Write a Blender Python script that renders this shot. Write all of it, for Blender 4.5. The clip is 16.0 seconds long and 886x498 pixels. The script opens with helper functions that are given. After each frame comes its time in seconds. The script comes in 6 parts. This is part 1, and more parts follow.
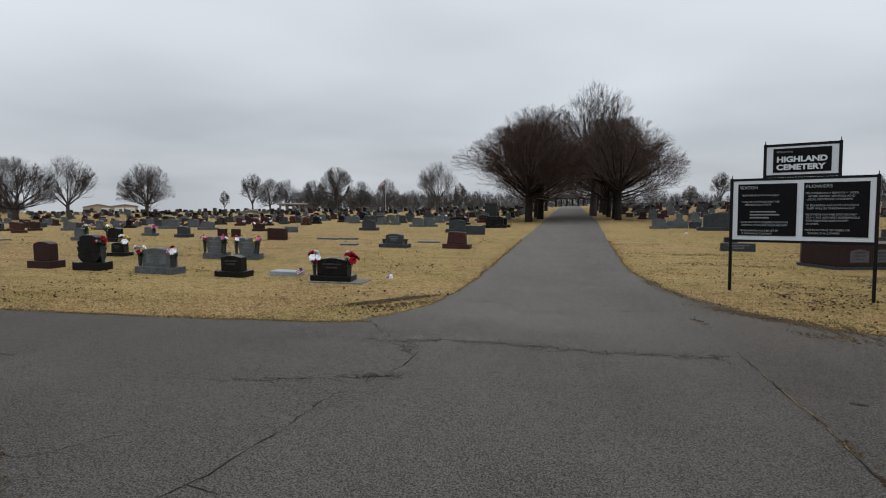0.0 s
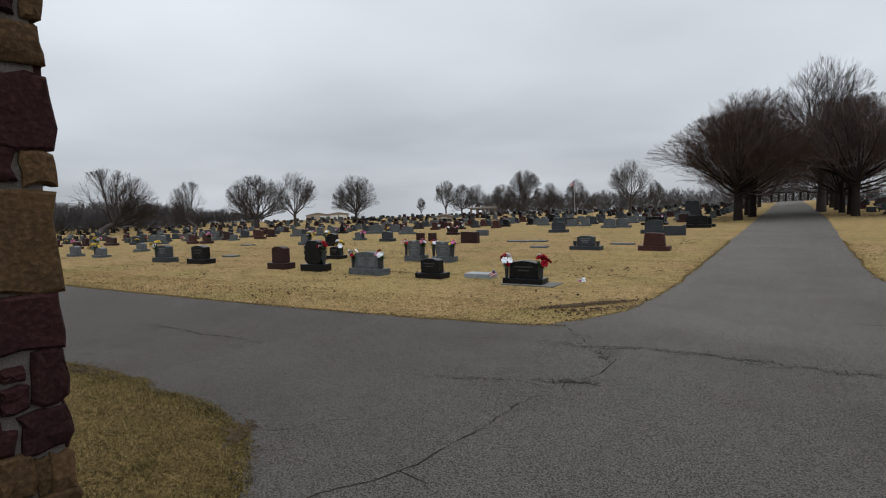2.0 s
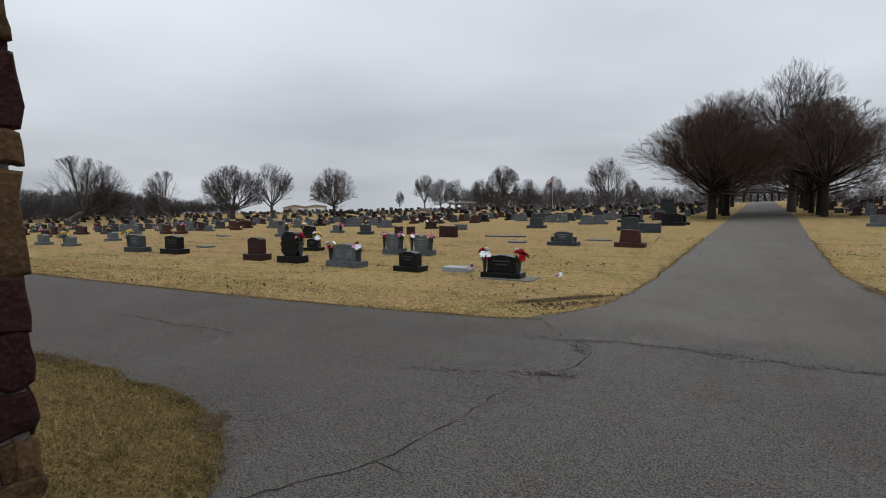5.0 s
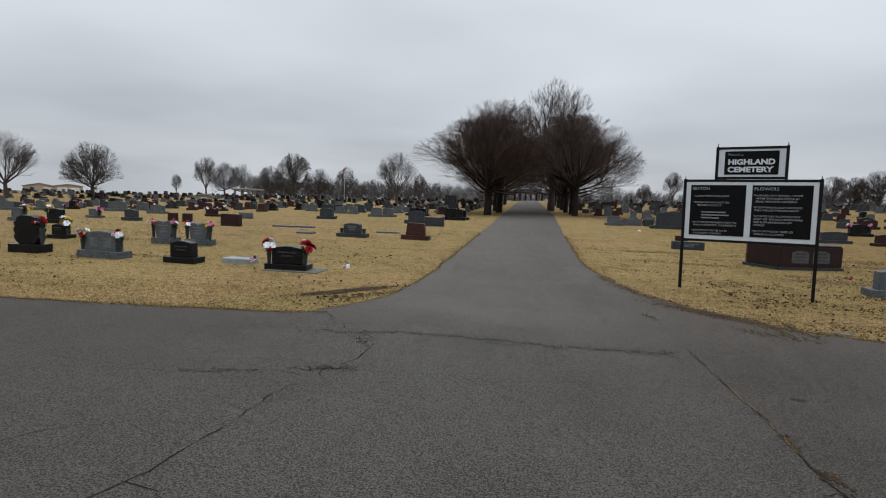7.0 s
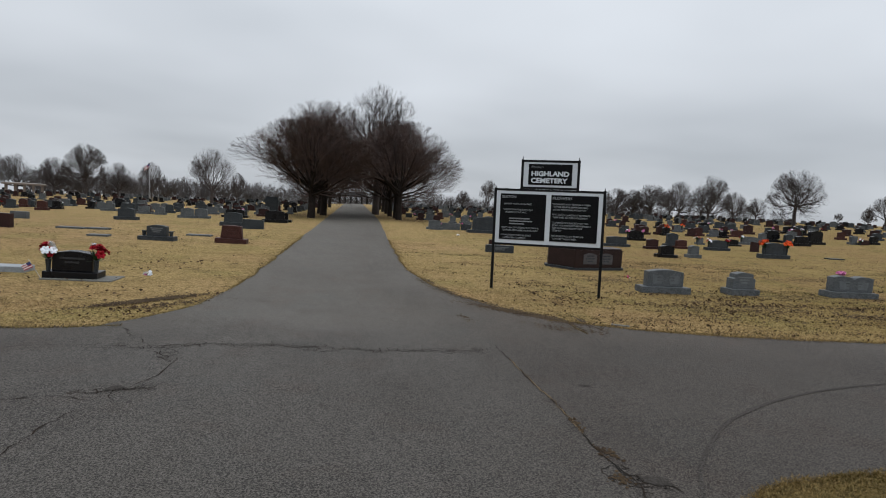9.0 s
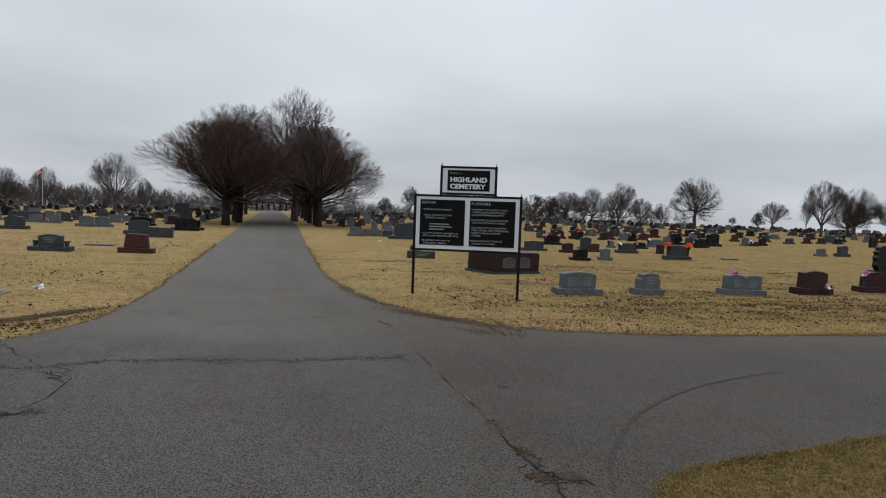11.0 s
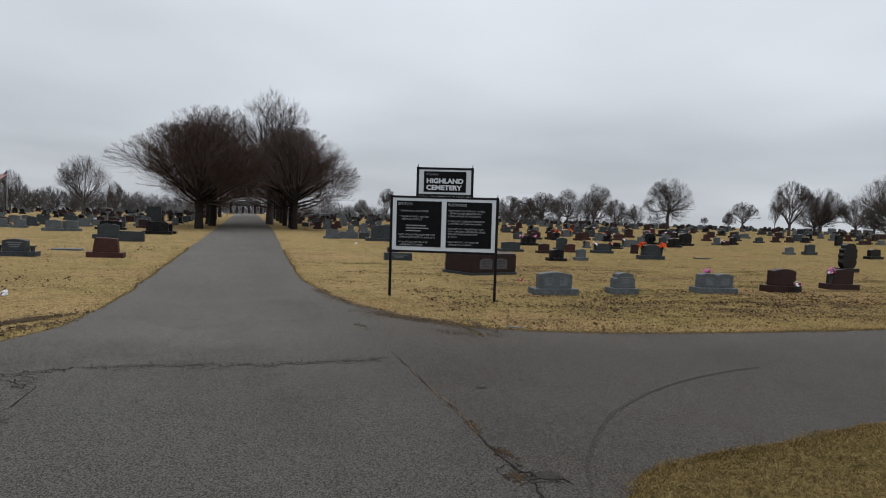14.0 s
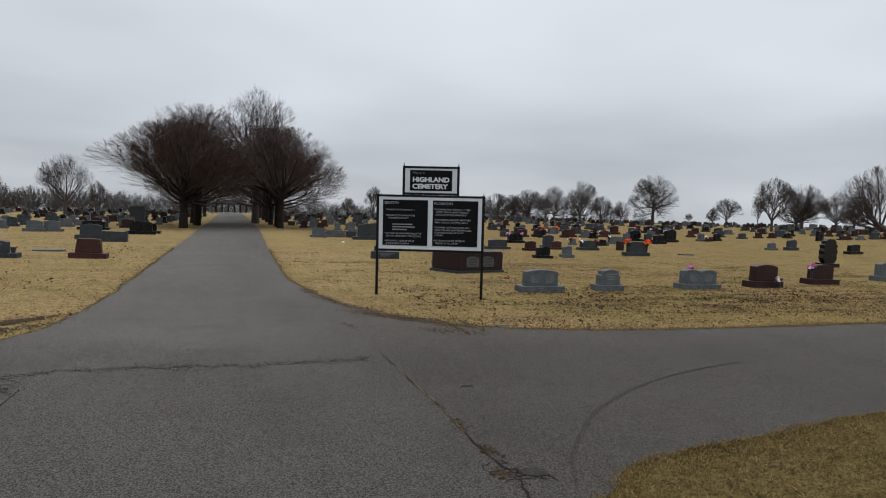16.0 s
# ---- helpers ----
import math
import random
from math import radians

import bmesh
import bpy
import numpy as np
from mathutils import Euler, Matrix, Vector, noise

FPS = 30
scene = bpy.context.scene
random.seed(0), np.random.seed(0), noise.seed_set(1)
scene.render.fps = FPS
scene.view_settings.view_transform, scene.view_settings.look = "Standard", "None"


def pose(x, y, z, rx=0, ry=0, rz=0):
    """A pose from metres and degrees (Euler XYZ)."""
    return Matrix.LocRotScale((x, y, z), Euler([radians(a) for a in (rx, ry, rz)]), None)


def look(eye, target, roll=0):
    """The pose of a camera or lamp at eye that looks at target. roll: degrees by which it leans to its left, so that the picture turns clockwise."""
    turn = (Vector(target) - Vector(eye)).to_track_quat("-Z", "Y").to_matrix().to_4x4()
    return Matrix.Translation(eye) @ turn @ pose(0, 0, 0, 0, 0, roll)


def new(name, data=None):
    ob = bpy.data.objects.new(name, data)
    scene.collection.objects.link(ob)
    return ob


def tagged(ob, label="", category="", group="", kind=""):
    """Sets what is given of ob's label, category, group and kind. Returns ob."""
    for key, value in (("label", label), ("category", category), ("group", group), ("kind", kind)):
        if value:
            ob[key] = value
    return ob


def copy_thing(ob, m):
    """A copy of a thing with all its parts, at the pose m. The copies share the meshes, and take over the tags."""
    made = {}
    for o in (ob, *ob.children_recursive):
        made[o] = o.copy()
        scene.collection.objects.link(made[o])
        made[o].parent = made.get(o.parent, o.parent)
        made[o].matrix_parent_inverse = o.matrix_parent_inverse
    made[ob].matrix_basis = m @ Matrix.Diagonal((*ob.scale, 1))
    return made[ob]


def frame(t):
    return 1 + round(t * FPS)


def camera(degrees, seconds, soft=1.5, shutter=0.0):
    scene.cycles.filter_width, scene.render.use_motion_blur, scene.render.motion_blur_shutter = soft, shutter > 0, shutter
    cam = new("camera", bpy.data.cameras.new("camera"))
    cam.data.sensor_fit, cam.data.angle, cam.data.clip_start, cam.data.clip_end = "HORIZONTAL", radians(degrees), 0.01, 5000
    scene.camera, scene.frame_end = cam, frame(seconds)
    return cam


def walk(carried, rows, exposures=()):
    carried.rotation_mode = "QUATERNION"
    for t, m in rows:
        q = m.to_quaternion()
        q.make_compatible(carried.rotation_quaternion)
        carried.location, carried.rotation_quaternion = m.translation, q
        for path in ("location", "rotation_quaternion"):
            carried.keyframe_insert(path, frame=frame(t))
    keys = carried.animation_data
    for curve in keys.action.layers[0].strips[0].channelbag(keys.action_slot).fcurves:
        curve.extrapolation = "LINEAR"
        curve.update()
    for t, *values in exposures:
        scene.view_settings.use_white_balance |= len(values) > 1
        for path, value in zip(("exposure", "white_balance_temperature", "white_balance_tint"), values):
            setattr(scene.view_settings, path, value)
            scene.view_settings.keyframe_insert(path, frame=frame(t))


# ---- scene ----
cam = camera(75.86, 16.0, soft=1.1)

PATH = [
    (0.0, pose(-0.007, -0.034, 1.895, 84.80, -0.36, 12.53)),
    (0.5, pose(-0.087, -0.082, 1.909, 84.79, 0.64, 18.17)),
    (1.0, pose(-0.063, -0.034, 1.912, 84.92, 1.12, 22.72)),
    (1.5, pose(-0.069, -0.037, 1.908, 85.08, 1.53, 27.98)),
    (2.0, pose(-0.074, -0.065, 1.915, 85.21, 1.58, 31.23)),
    (2.5, pose(-0.082, -0.071, 1.914, 85.25, 1.49, 33.82)),
    (3.0, pose(-0.078, -0.073, 1.916, 85.27, 1.29, 35.63)),
    (5.5, pose(-0.092, -0.043, 1.880, 84.31, 0.07, 25.42)),
    (6.0, pose(-0.128, 0.049, 1.914, 84.04, -0.64, 20.60)),
    (6.5, pose(-0.069, 0.058, 1.902, 84.03, -1.60, 14.31)),
    (7.0, pose(-0.026, 0.038, 1.894, 84.01, -2.24, 8.50)),
    (7.5, pose(-0.013, 0.035, 1.893, 84.14, -3.30, 1.09)),
    (8.0, pose(-0.002, 0.028, 1.896, 84.37, -3.78, -3.67)),
    (8.5, pose(0.020, 0.029, 1.905, 84.62, -4.06, -7.66)),
    (9.0, pose(0.058, 0.046, 1.918, 85.22, -3.68, -8.88)),
    (9.5, pose(0.081, 0.056, 1.921, 85.59, -3.87, -11.20)),
    (10.0, pose(0.112, 0.063, 1.911, 85.86, -3.87, -13.76)),
    (12.5, pose(0.105, 0.039, 1.913, 86.67, -2.98, -18.10)),
    (13.0, pose(0.115, 0.053, 1.916, 86.68, -3.06, -18.47)),
    (13.5, pose(0.121, 0.059, 1.904, 86.78, -3.04, -18.72)),
    (14.0, pose(0.127, 0.074, 1.900, 86.64, -3.06, -19.03)),
    (14.5, pose(0.128, 0.053, 1.908, 86.46, -2.89, -19.38)),
    (15.0, pose(0.130, 0.058, 1.910, 86.45, -2.80, -19.72)),
    (15.5, pose(0.131, 0.062, 1.910, 86.45, -2.77, -20.13)),
    (16.0, pose(0.132, 0.038, 1.920, 86.48, -2.74, -20.33)),
]
walk(cam, PATH)

# ---- light ----
world = bpy.data.worlds.new("overcast_sky")
scene.world = world
world.use_nodes = True
wt = world.node_tree
wt.nodes.clear()


def wnode(kind, **values):
    n = wt.nodes.new(kind)
    for key, value in values.items():
        n.inputs[key].default_value = value
    return n


def wmath(op, a, b):
    n = wt.nodes.new("ShaderNodeMath")
    n.operation = op
    for i, v in enumerate((a, b)):
        if isinstance(v, (int, float)):
            n.inputs[i].default_value = v
        else:
            wt.links.new(v, n.inputs[i])
    return n.outputs[0]


SUN_ELEVATION, SUN_ROTATION = radians(66), radians(37)
sky = wt.nodes.new("ShaderNodeTexSky")
sky.sky_type = "NISHITA"
sky.sun_disc = False
sky.sun_elevation, sky.sun_rotation = SUN_ELEVATION, SUN_ROTATION
coord = wt.nodes.new("ShaderNodeTexCoord")
split = wt.nodes.new("ShaderNodeSeparateXYZ")
wt.links.new(coord.outputs["Generated"], split.inputs[0])
up = wmath("MAXIMUM", split.outputs[2], 0.0)
flatten = wmath("ADD", up, 0.16)
cloud_xy = wt.nodes.new("ShaderNodeCombineXYZ")
wt.links.new(wmath("DIVIDE", split.outputs[0], flatten), cloud_xy.inputs[0])
wt.links.new(wmath("DIVIDE", split.outputs[1], flatten), cloud_xy.inputs[1])
broad = wnode("ShaderNodeTexNoise", Scale=0.5, Detail=3.0, Roughness=0.45)
wt.links.new(cloud_xy.outputs[0], broad.inputs["Vector"])
ramp = wt.nodes.new("ShaderNodeMapRange")
ramp.inputs["From Min"].default_value, ramp.inputs["From Max"].default_value = 0.3, 0.72
ramp.inputs["To Min"].default_value, ramp.inputs["To Max"].default_value = 0.8, 1.16
wt.links.new(broad.outputs[0], ramp.inputs["Value"])
# overcast luminance grows towards the zenith
crown_light = wmath("MULTIPLY", wmath("MAXIMUM", wmath("SUBTRACT", up, 0.42), 0.0), 2.4)
lum = wmath("MULTIPLY", wmath("ADD", wmath("ADD", wmath("MULTIPLY", up, 1.35), 0.95), crown_light), ramp.outputs[0])
tint = wt.nodes.new("ShaderNodeMix")
tint.data_type = "RGBA"
tint.inputs[0].default_value = 0.0
tint.inputs[6].default_value = (0.470, 0.535, 0.605, 1)
tint.inputs[7].default_value = (0.545, 0.580, 0.625, 1)
wt.links.new(ramp.outputs[0], tint.inputs[0])
cloud = wt.nodes.new("ShaderNodeBackground")
wt.links.new(tint.outputs[2], cloud.inputs[0])
wt.links.new(lum, cloud.inputs[1])
clear = wnode("ShaderNodeBackground", Strength=0.05)
wt.links.new(sky.outputs[0], clear.inputs[0])
blend = wnode("ShaderNodeMixShader", Fac=0.94)
wt.links.new(clear.outputs[0], blend.inputs[1])
wt.links.new(cloud.outputs[0], blend.inputs[2])
wout = wt.nodes.new("ShaderNodeOutputWorld")
wt.links.new(blend.outputs[0], wout.inputs[0])

sun = new("sun", bpy.data.lights.new("sun", "SUN"))
sun.data.energy, sun.data.angle, sun.data.color = 0.35, radians(40), (1.0, 0.97, 0.93)
sun.matrix_world = look((12, 16, 45), (0, 0, 0))

# ---- materials ----


def material(name, color, rough=0.6, vary=0.25, scale=6.0, grain=60.0, grain_amount=0.2, bump=0.15, second=None,
             metal=0.0, spec=0.5, island=0.0, objects=0.0, bump_scale=None, coords="Object"):
    """A surface with broad stains, fine grain and relief."""
    m = bpy.data.materials.new(name)
    m.use_nodes = True
    nt = m.node_tree
    b = nt.nodes["Principled BSDF"]
    b.inputs["Roughness"].default_value = rough
    b.inputs["Metallic"].default_value = metal
    b.inputs["Specular IOR Level"].default_value = spec
    tc = nt.nodes.new("ShaderNodeTexCoord")

    def noise_at(s, detail=4.0):
        n = nt.nodes.new("ShaderNodeTexNoise")
        n.inputs["Scale"].default_value, n.inputs["Detail"].default_value = s, detail
        nt.links.new(tc.outputs[coords], n.inputs["Vector"])
        return n.outputs[0]

    def mix(kind, fac, a, c):
        n = nt.nodes.new("ShaderNodeMix")
        n.data_type, n.blend_type = "RGBA", kind
        for i, v in ((0, fac), (6, a), (7, c)):
            if hasattr(v, "is_output"):
                nt.links.new(v, n.inputs[i])
            elif i == 0:
                n.inputs[0].default_value = v
            else:
                n.inputs[i].default_value = (*v, 1) if len(v) == 3 else v
        return n.outputs[2]

    def span(value, lo, hi, a, c):
        n = nt.nodes.new("ShaderNodeMapRange")
        for key, v in (("From Min", lo), ("From Max", hi), ("To Min", a), ("To Max", c)):
            n.inputs[key].default_value = v
        nt.links.new(value, n.inputs["Value"])
        return n.outputs[0]

    second = second or tuple(c * 0.6 for c in color)
    big, fine = noise_at(scale), noise_at(grain, 3.0)
    col = mix("MIX", span(big, 0.35, 0.68, 0.0, vary * 2), color, second)
    dark = tuple(c * 0.35 for c in color)
    light = tuple(min(1, c * 1.7 + 0.01) for c in color)
    col = mix("MIX", span(fine, 0.5, 0.75, 0.0, grain_amount * 1.6), col, light)
    col = mix("MIX", span(fine, 0.5, 0.28, 0.0, grain_amount * 1.6), col, dark)
    for amount, source in ((island, "ShaderNodeNewGeometry"), (objects, "ShaderNodeObjectInfo")):
        if amount:
            g = nt.nodes.new(source)
            out = g.outputs["Random Per Island" if source == "ShaderNodeNewGeometry" else "Random"]
            hsv = nt.nodes.new("ShaderNodeHueSaturation")
            nt.links.new(col, hsv.inputs["Color"])
            nt.links.new(span(out, 0, 1, 1 - amount, 1 + amount), hsv.inputs["Value"])
            col = hsv.outputs[0]
    nt.links.new(col, b.inputs["Base Color"])
    nt.links.new(span(big, 0.3, 0.7, max(0.02, rough - 0.08), min(1, rough + 0.08)), b.inputs["Roughness"])
    if bump:
        bp = nt.nodes.new("ShaderNodeBump")
        bp.inputs["Strength"].default_value = bump
        bp.inputs["Distance"].default_value = 0.02
        nt.links.new(fine if bump_scale is None else noise_at(bump_scale, 6.0), bp.inputs["Height"])
        nt.links.new(bp.outputs[0], b.inputs["Normal"])
    return m


GREY = material("grey_granite", (0.092, 0.099, 0.103), 0.55, 0.45, 4, 55, 0.6, 0.05, spec=0.14)
SLATE = material("dark_grey_granite", (0.038, 0.043, 0.047), 0.5, 0.45, 4, 55, 0.6, 0.05, spec=0.14)
BLACK = material("black_granite", (0.006, 0.006, 0.007), 0.3, 0.3, 3, 120, 0.3, 0.03, spec=0.2)
RED = material("red_granite", (0.056, 0.022, 0.018), 0.5, 0.5, 5, 50, 0.6, 0.05, spec=0.14)
MAROON = material("maroon_granite", (0.032, 0.0145, 0.0135), 0.45, 0.35, 3, 90, 0.4, 0.05, spec=0.14)
CONCRETE = material("concrete", (0.15, 0.145, 0.13), 0.9, 0.3, 2, 70, 0.25, 0.3, spec=0.15)
MARBLE = material("pale_marker_stone", (0.26, 0.275, 0.285), 0.7, 0.3, 4, 60, 0.2, 0.15, spec=0.2)
ENGRAVED = material("engraved_lettering", (0.13, 0.135, 0.14), 0.8, 0.2, 8, 60, 0.1, 0.0)
SIGN_BLACK = material("black_sign_paint", (0.004, 0.004, 0.0045), 0.6, 0.2, 2, 50, 0.2, 0.02, spec=0.1)
SIGN_WHITE = material("white_sign_board", (0.56, 0.59, 0.62), 0.55, 0.2, 2, 40, 0.06, 0.02, second=(0.44, 0.46, 0.48), spec=0.25)
STEEL_BLACK = material("black_painted_steel", (0.006, 0.006, 0.0065), 0.5, 0.3, 4, 70, 0.2, 0.05, spec=0.15)
BARK = material("grey_brown_bark", (0.072, 0.060, 0.056), 0.9, 0.4, 1.2, 25, 0.35, 0.6, island=0.3, spec=0.08)
BARK_AVENUE = material("dark_bark", (0.064, 0.050, 0.046), 0.9, 0.4, 1.2, 25, 0.35, 0.6, second=(0.096, 0.058, 0.046), island=0.4, spec=0.08)
# avenue trunks and limbs: shade under the crowns put into the bark colour
BARK_TRUNK_SHADED = material("canopy_shaded_trunk_bark", (0.024, 0.019, 0.016), 0.95, 0.4, 1.2, 25, 0.4, 0.7, spec=0.08)
# far woods: distance haze put into the bark as a paler grey
BARK_FAR = material("haze_tinted_twigs", (0.092, 0.083, 0.081), 0.95, 0.4, 0.05, 1.0, 0.2, 0.0, island=0.25, spec=0.05)
MORTAR = material("grey_mortar", (0.140, 0.120, 0.106), 0.95, 0.35, 9, 120, 0.25, 0.5, spec=0.08)
SANDSTONE_RED = material("red_brown_sandstone", (0.025, 0.0088, 0.0080), 0.9, 0.45, 5, 45, 0.3, 0.55, second=(0.022, 0.0085, 0.0088), objects=0.25, spec=0.12)
SANDSTONE_TAN = material("tan_sandstone", (0.076, 0.045, 0.020), 0.9, 0.5, 4, 40, 0.3, 0.55, second=(0.055, 0.032, 0.017), objects=0.22, spec=0.12)
TAN_METAL = material("tan_metal_siding", (0.34, 0.28, 0.21), 0.6, 0.2, 1, 20, 0.1, 0.05)
ROOF_METAL = material("brown_metal_roof", (0.16, 0.125, 0.10), 0.6, 0.2, 1, 20, 0.1, 0.05)
DOOR_PALE = material("pale_door_paint", (0.62, 0.62, 0.60), 0.6, 0.15, 1, 20, 0.1, 0.02)
SHELTER_DARK = material("dark_shelter_roof", (0.02, 0.018, 0.017), 0.8, 0.3, 1, 20, 0.2, 0.1, spec=0.1)
PETAL = {
    "R": material("red_petals", (0.27, 0.008, 0.018), 0.7, 0.3, 30, 90, 0.2, 0.0, island=0.35, spec=0.08),
    "W": material("white_petals", (0.74, 0.75, 0.78), 0.7, 0.15, 30, 90, 0.1, 0.0, second=(0.6, 0.62, 0.68), island=0.15, spec=0.08),
    "Y": material("yellow_petals", (0.55, 0.40, 0.07), 0.7, 0.3, 30, 90, 0.2, 0.0, island=0.3, spec=0.08),
    "P": material("pink_petals", (0.50, 0.13, 0.28), 0.7, 0.3, 30, 90, 0.2, 0.0, second=(0.5, 0.25, 0.42), island=0.3, spec=0.08),
    "O": material("orange_petals", (0.62, 0.085, 0.02), 0.7, 0.3, 30, 90, 0.2, 0.0, island=0.3, spec=0.08),
}
PETAL_NAME = {"R": "red", "W": "white", "Y": "yellow", "P": "pink", "O": "orange"}
LEAF_GREEN = material("silk_leaf_green", (0.03, 0.06, 0.022), 0.7, 0.3, 20, 60, 0.2, 0.0, island=0.3, spec=0.15)
STRAW = material("dry_straw_blades", (0.205, 0.152, 0.066), 0.9, 0.4, 2.0, 30, 0.2, 0.0, second=(0.105, 0.082, 0.029), island=0.55, spec=0.05)
DARK_TURF = material("dark_dead_turf", (0.052, 0.037, 0.018), 0.95, 0.5, 0.7, 8, 0.15, 0.0, second=(0.060, 0.056, 0.020), island=0.5, spec=0.04)
DEAD_LEAF = material("fallen_leaf_brown", (0.056, 0.034, 0.020), 0.85, 0.4, 20, 60, 0.2, 0.0, island=0.5, spec=0.04)
CRACK = material("crack_tar_and_soil", (0.020, 0.018, 0.016), 0.95, 0.4, 6, 60, 0.3, 0.2, second=(0.035, 0.024, 0.018), spec=0.02)
SEAM = material("worn_seam", (0.046, 0.041, 0.0365), 0.95, 0.4, 6, 60, 0.4, 0.2, spec=0.02)
CRACK_SOIL = material("crack_filled_with_soil", (0.17, 0.12, 0.065), 0.95, 0.5, 3, 60, 0.3, 0.2, second=(0.03, 0.025, 0.02), spec=0.02)
ARC = material("smooth_worn_arc", (0.041, 0.036, 0.032), 0.95, 0.5, 3, 60, 0.8, 0.2, second=(0.056, 0.050, 0.045), spec=0.05)
WASH = material("washed_soil", (0.075, 0.056, 0.038), 0.95, 0.5, 5, 60, 0.5, 0.3, second=(0.046, 0.037, 0.029), spec=0.03)
SOIL = material("bare_soil", (0.040, 0.028, 0.019), 0.95, 0.5, 4, 40, 0.45, 0.6, second=(0.085, 0.060, 0.036), spec=0.03)


def chain(m):
    nt = m.node_tree
    b = nt.nodes["Principled BSDF"]

    def node(kind, **inputs):
        n = nt.nodes.new(kind)
        for key, v in inputs.items():
            n.inputs[key.replace("_", " ")].default_value = v
        return n

    def link(a, c):
        nt.links.new(a, c)
    return nt, b, node, link


def surface(name, base, layers, rough, bumps, spec=0.04):
    """Ground surfaces: base colour, then layers (scale, detail, lo, hi, colour, amount) and bumps (scale, strength, distance)."""
    m = bpy.data.materials.new(name)
    m.use_nodes = True
    nt, b, node, link = chain(m)
    b.inputs["Roughness"].default_value = rough
    b.inputs["Specular IOR Level"].default_value = spec
    tc = node("ShaderNodeTexCoord")
    col = None
    for scale, detail, lo, hi, colour, amount in layers:
        if isinstance(scale, tuple):
            mp = node("ShaderNodeMapping")
            mp.inputs["Scale"].default_value = scale
            link(tc.outputs["Object"], mp.inputs[0])
            n = node("ShaderNodeTexNoise", Scale=1.0, Detail=detail, Roughness=0.6)
            link(mp.outputs[0], n.inputs["Vector"])
        else:
            n = node("ShaderNodeTexNoise", Scale=scale, Detail=detail, Roughness=0.6)
            link(tc.outputs["Object"], n.inputs["Vector"])
        r = node("ShaderNodeMapRange", From_Min=lo, From_Max=hi, To_Min=0.0, To_Max=amount)
        link(n.outputs[0], r.inputs["Value"])
        mx = node("ShaderNodeMix")
        mx.data_type = "RGBA"
        link(r.outputs[0], mx.inputs[0])
        if col is None:
            mx.inputs[6].default_value = (*base, 1)
        else:
            link(col, mx.inputs[6])
        mx.inputs[7].default_value = (*colour, 1)
        col = mx.outputs[2]
    link(col, b.inputs["Base Color"])
    last = None
    for scale, strength, distance in bumps:
        n = node("ShaderNodeTexNoise", Scale=scale, Detail=5.0, Roughness=0.65)
        link(tc.outputs["Object"], n.inputs["Vector"])
        bp = node("ShaderNodeBump", Strength=strength, Distance=distance)
        link(n.outputs[0], bp.inputs["Height"])
        if last is not None:
            link(last, bp.inputs["Normal"])
        last = bp.outputs[0]
    link(last, b.inputs["Normal"])
    return m


LAWN_LAYERS = [
    (0.12, 3, 0.43, 0.57, (0.305, 0.195, 0.097), 0.85),
    (0.42, 5, 0.50, 0.63, (0.195, 0.160, 0.056), 0.75),
    ((0.3, 1.3, 1.0), 5, 0.50, 0.64, (0.170, 0.105, 0.046), 0.45),
    (1.3, 6, 0.52, 0.66, (0.115, 0.076, 0.032), 0.6),
    (5.0, 6, 0.53, 0.67, (0.0611, 0.0403, 0.0173), 0.7),
    (9.0, 5, 0.53, 0.64, (0.080, 0.053, 0.023), 0.6),
    (9.0, 5, 0.46, 0.35, (0.420, 0.305, 0.145), 0.55),
    (26.0, 4, 0.50, 0.64, (0.3900, 0.2800, 0.1250), 0.7),
    (26.0, 4, 0.49, 0.36, (0.0480, 0.0320, 0.0140), 0.8)]
LAWN = surface("dormant_lawn", (0.292, 0.209, 0.087), LAWN_LAYERS, 0.95, [(5.0, 0.7, 0.09), (50.0, 0.9, 0.03)])
LAWN_BLADE = surface("dormant_lawn_blades", (0.292, 0.209, 0.087), LAWN_LAYERS, 0.95, [(50.0, 0.2, 0.01)])
NEAR_BLADE = surface("olive_dry_grass_blades", (0.150, 0.112, 0.042), [
    (0.9, 4, 0.46, 0.60, (0.0819, 0.0651, 0.0190), 0.85),
    (3.5, 5, 0.51, 0.66, (0.0560, 0.0430, 0.0140), 0.65),
    (60.0, 3, 0.49, 0.62, (0.245, 0.185, 0.084), 0.8),
    (60.0, 3, 0.50, 0.36, (0.0281, 0.0211, 0.0071), 0.85)], 0.95, [(50.0, 0.2, 0.01)])
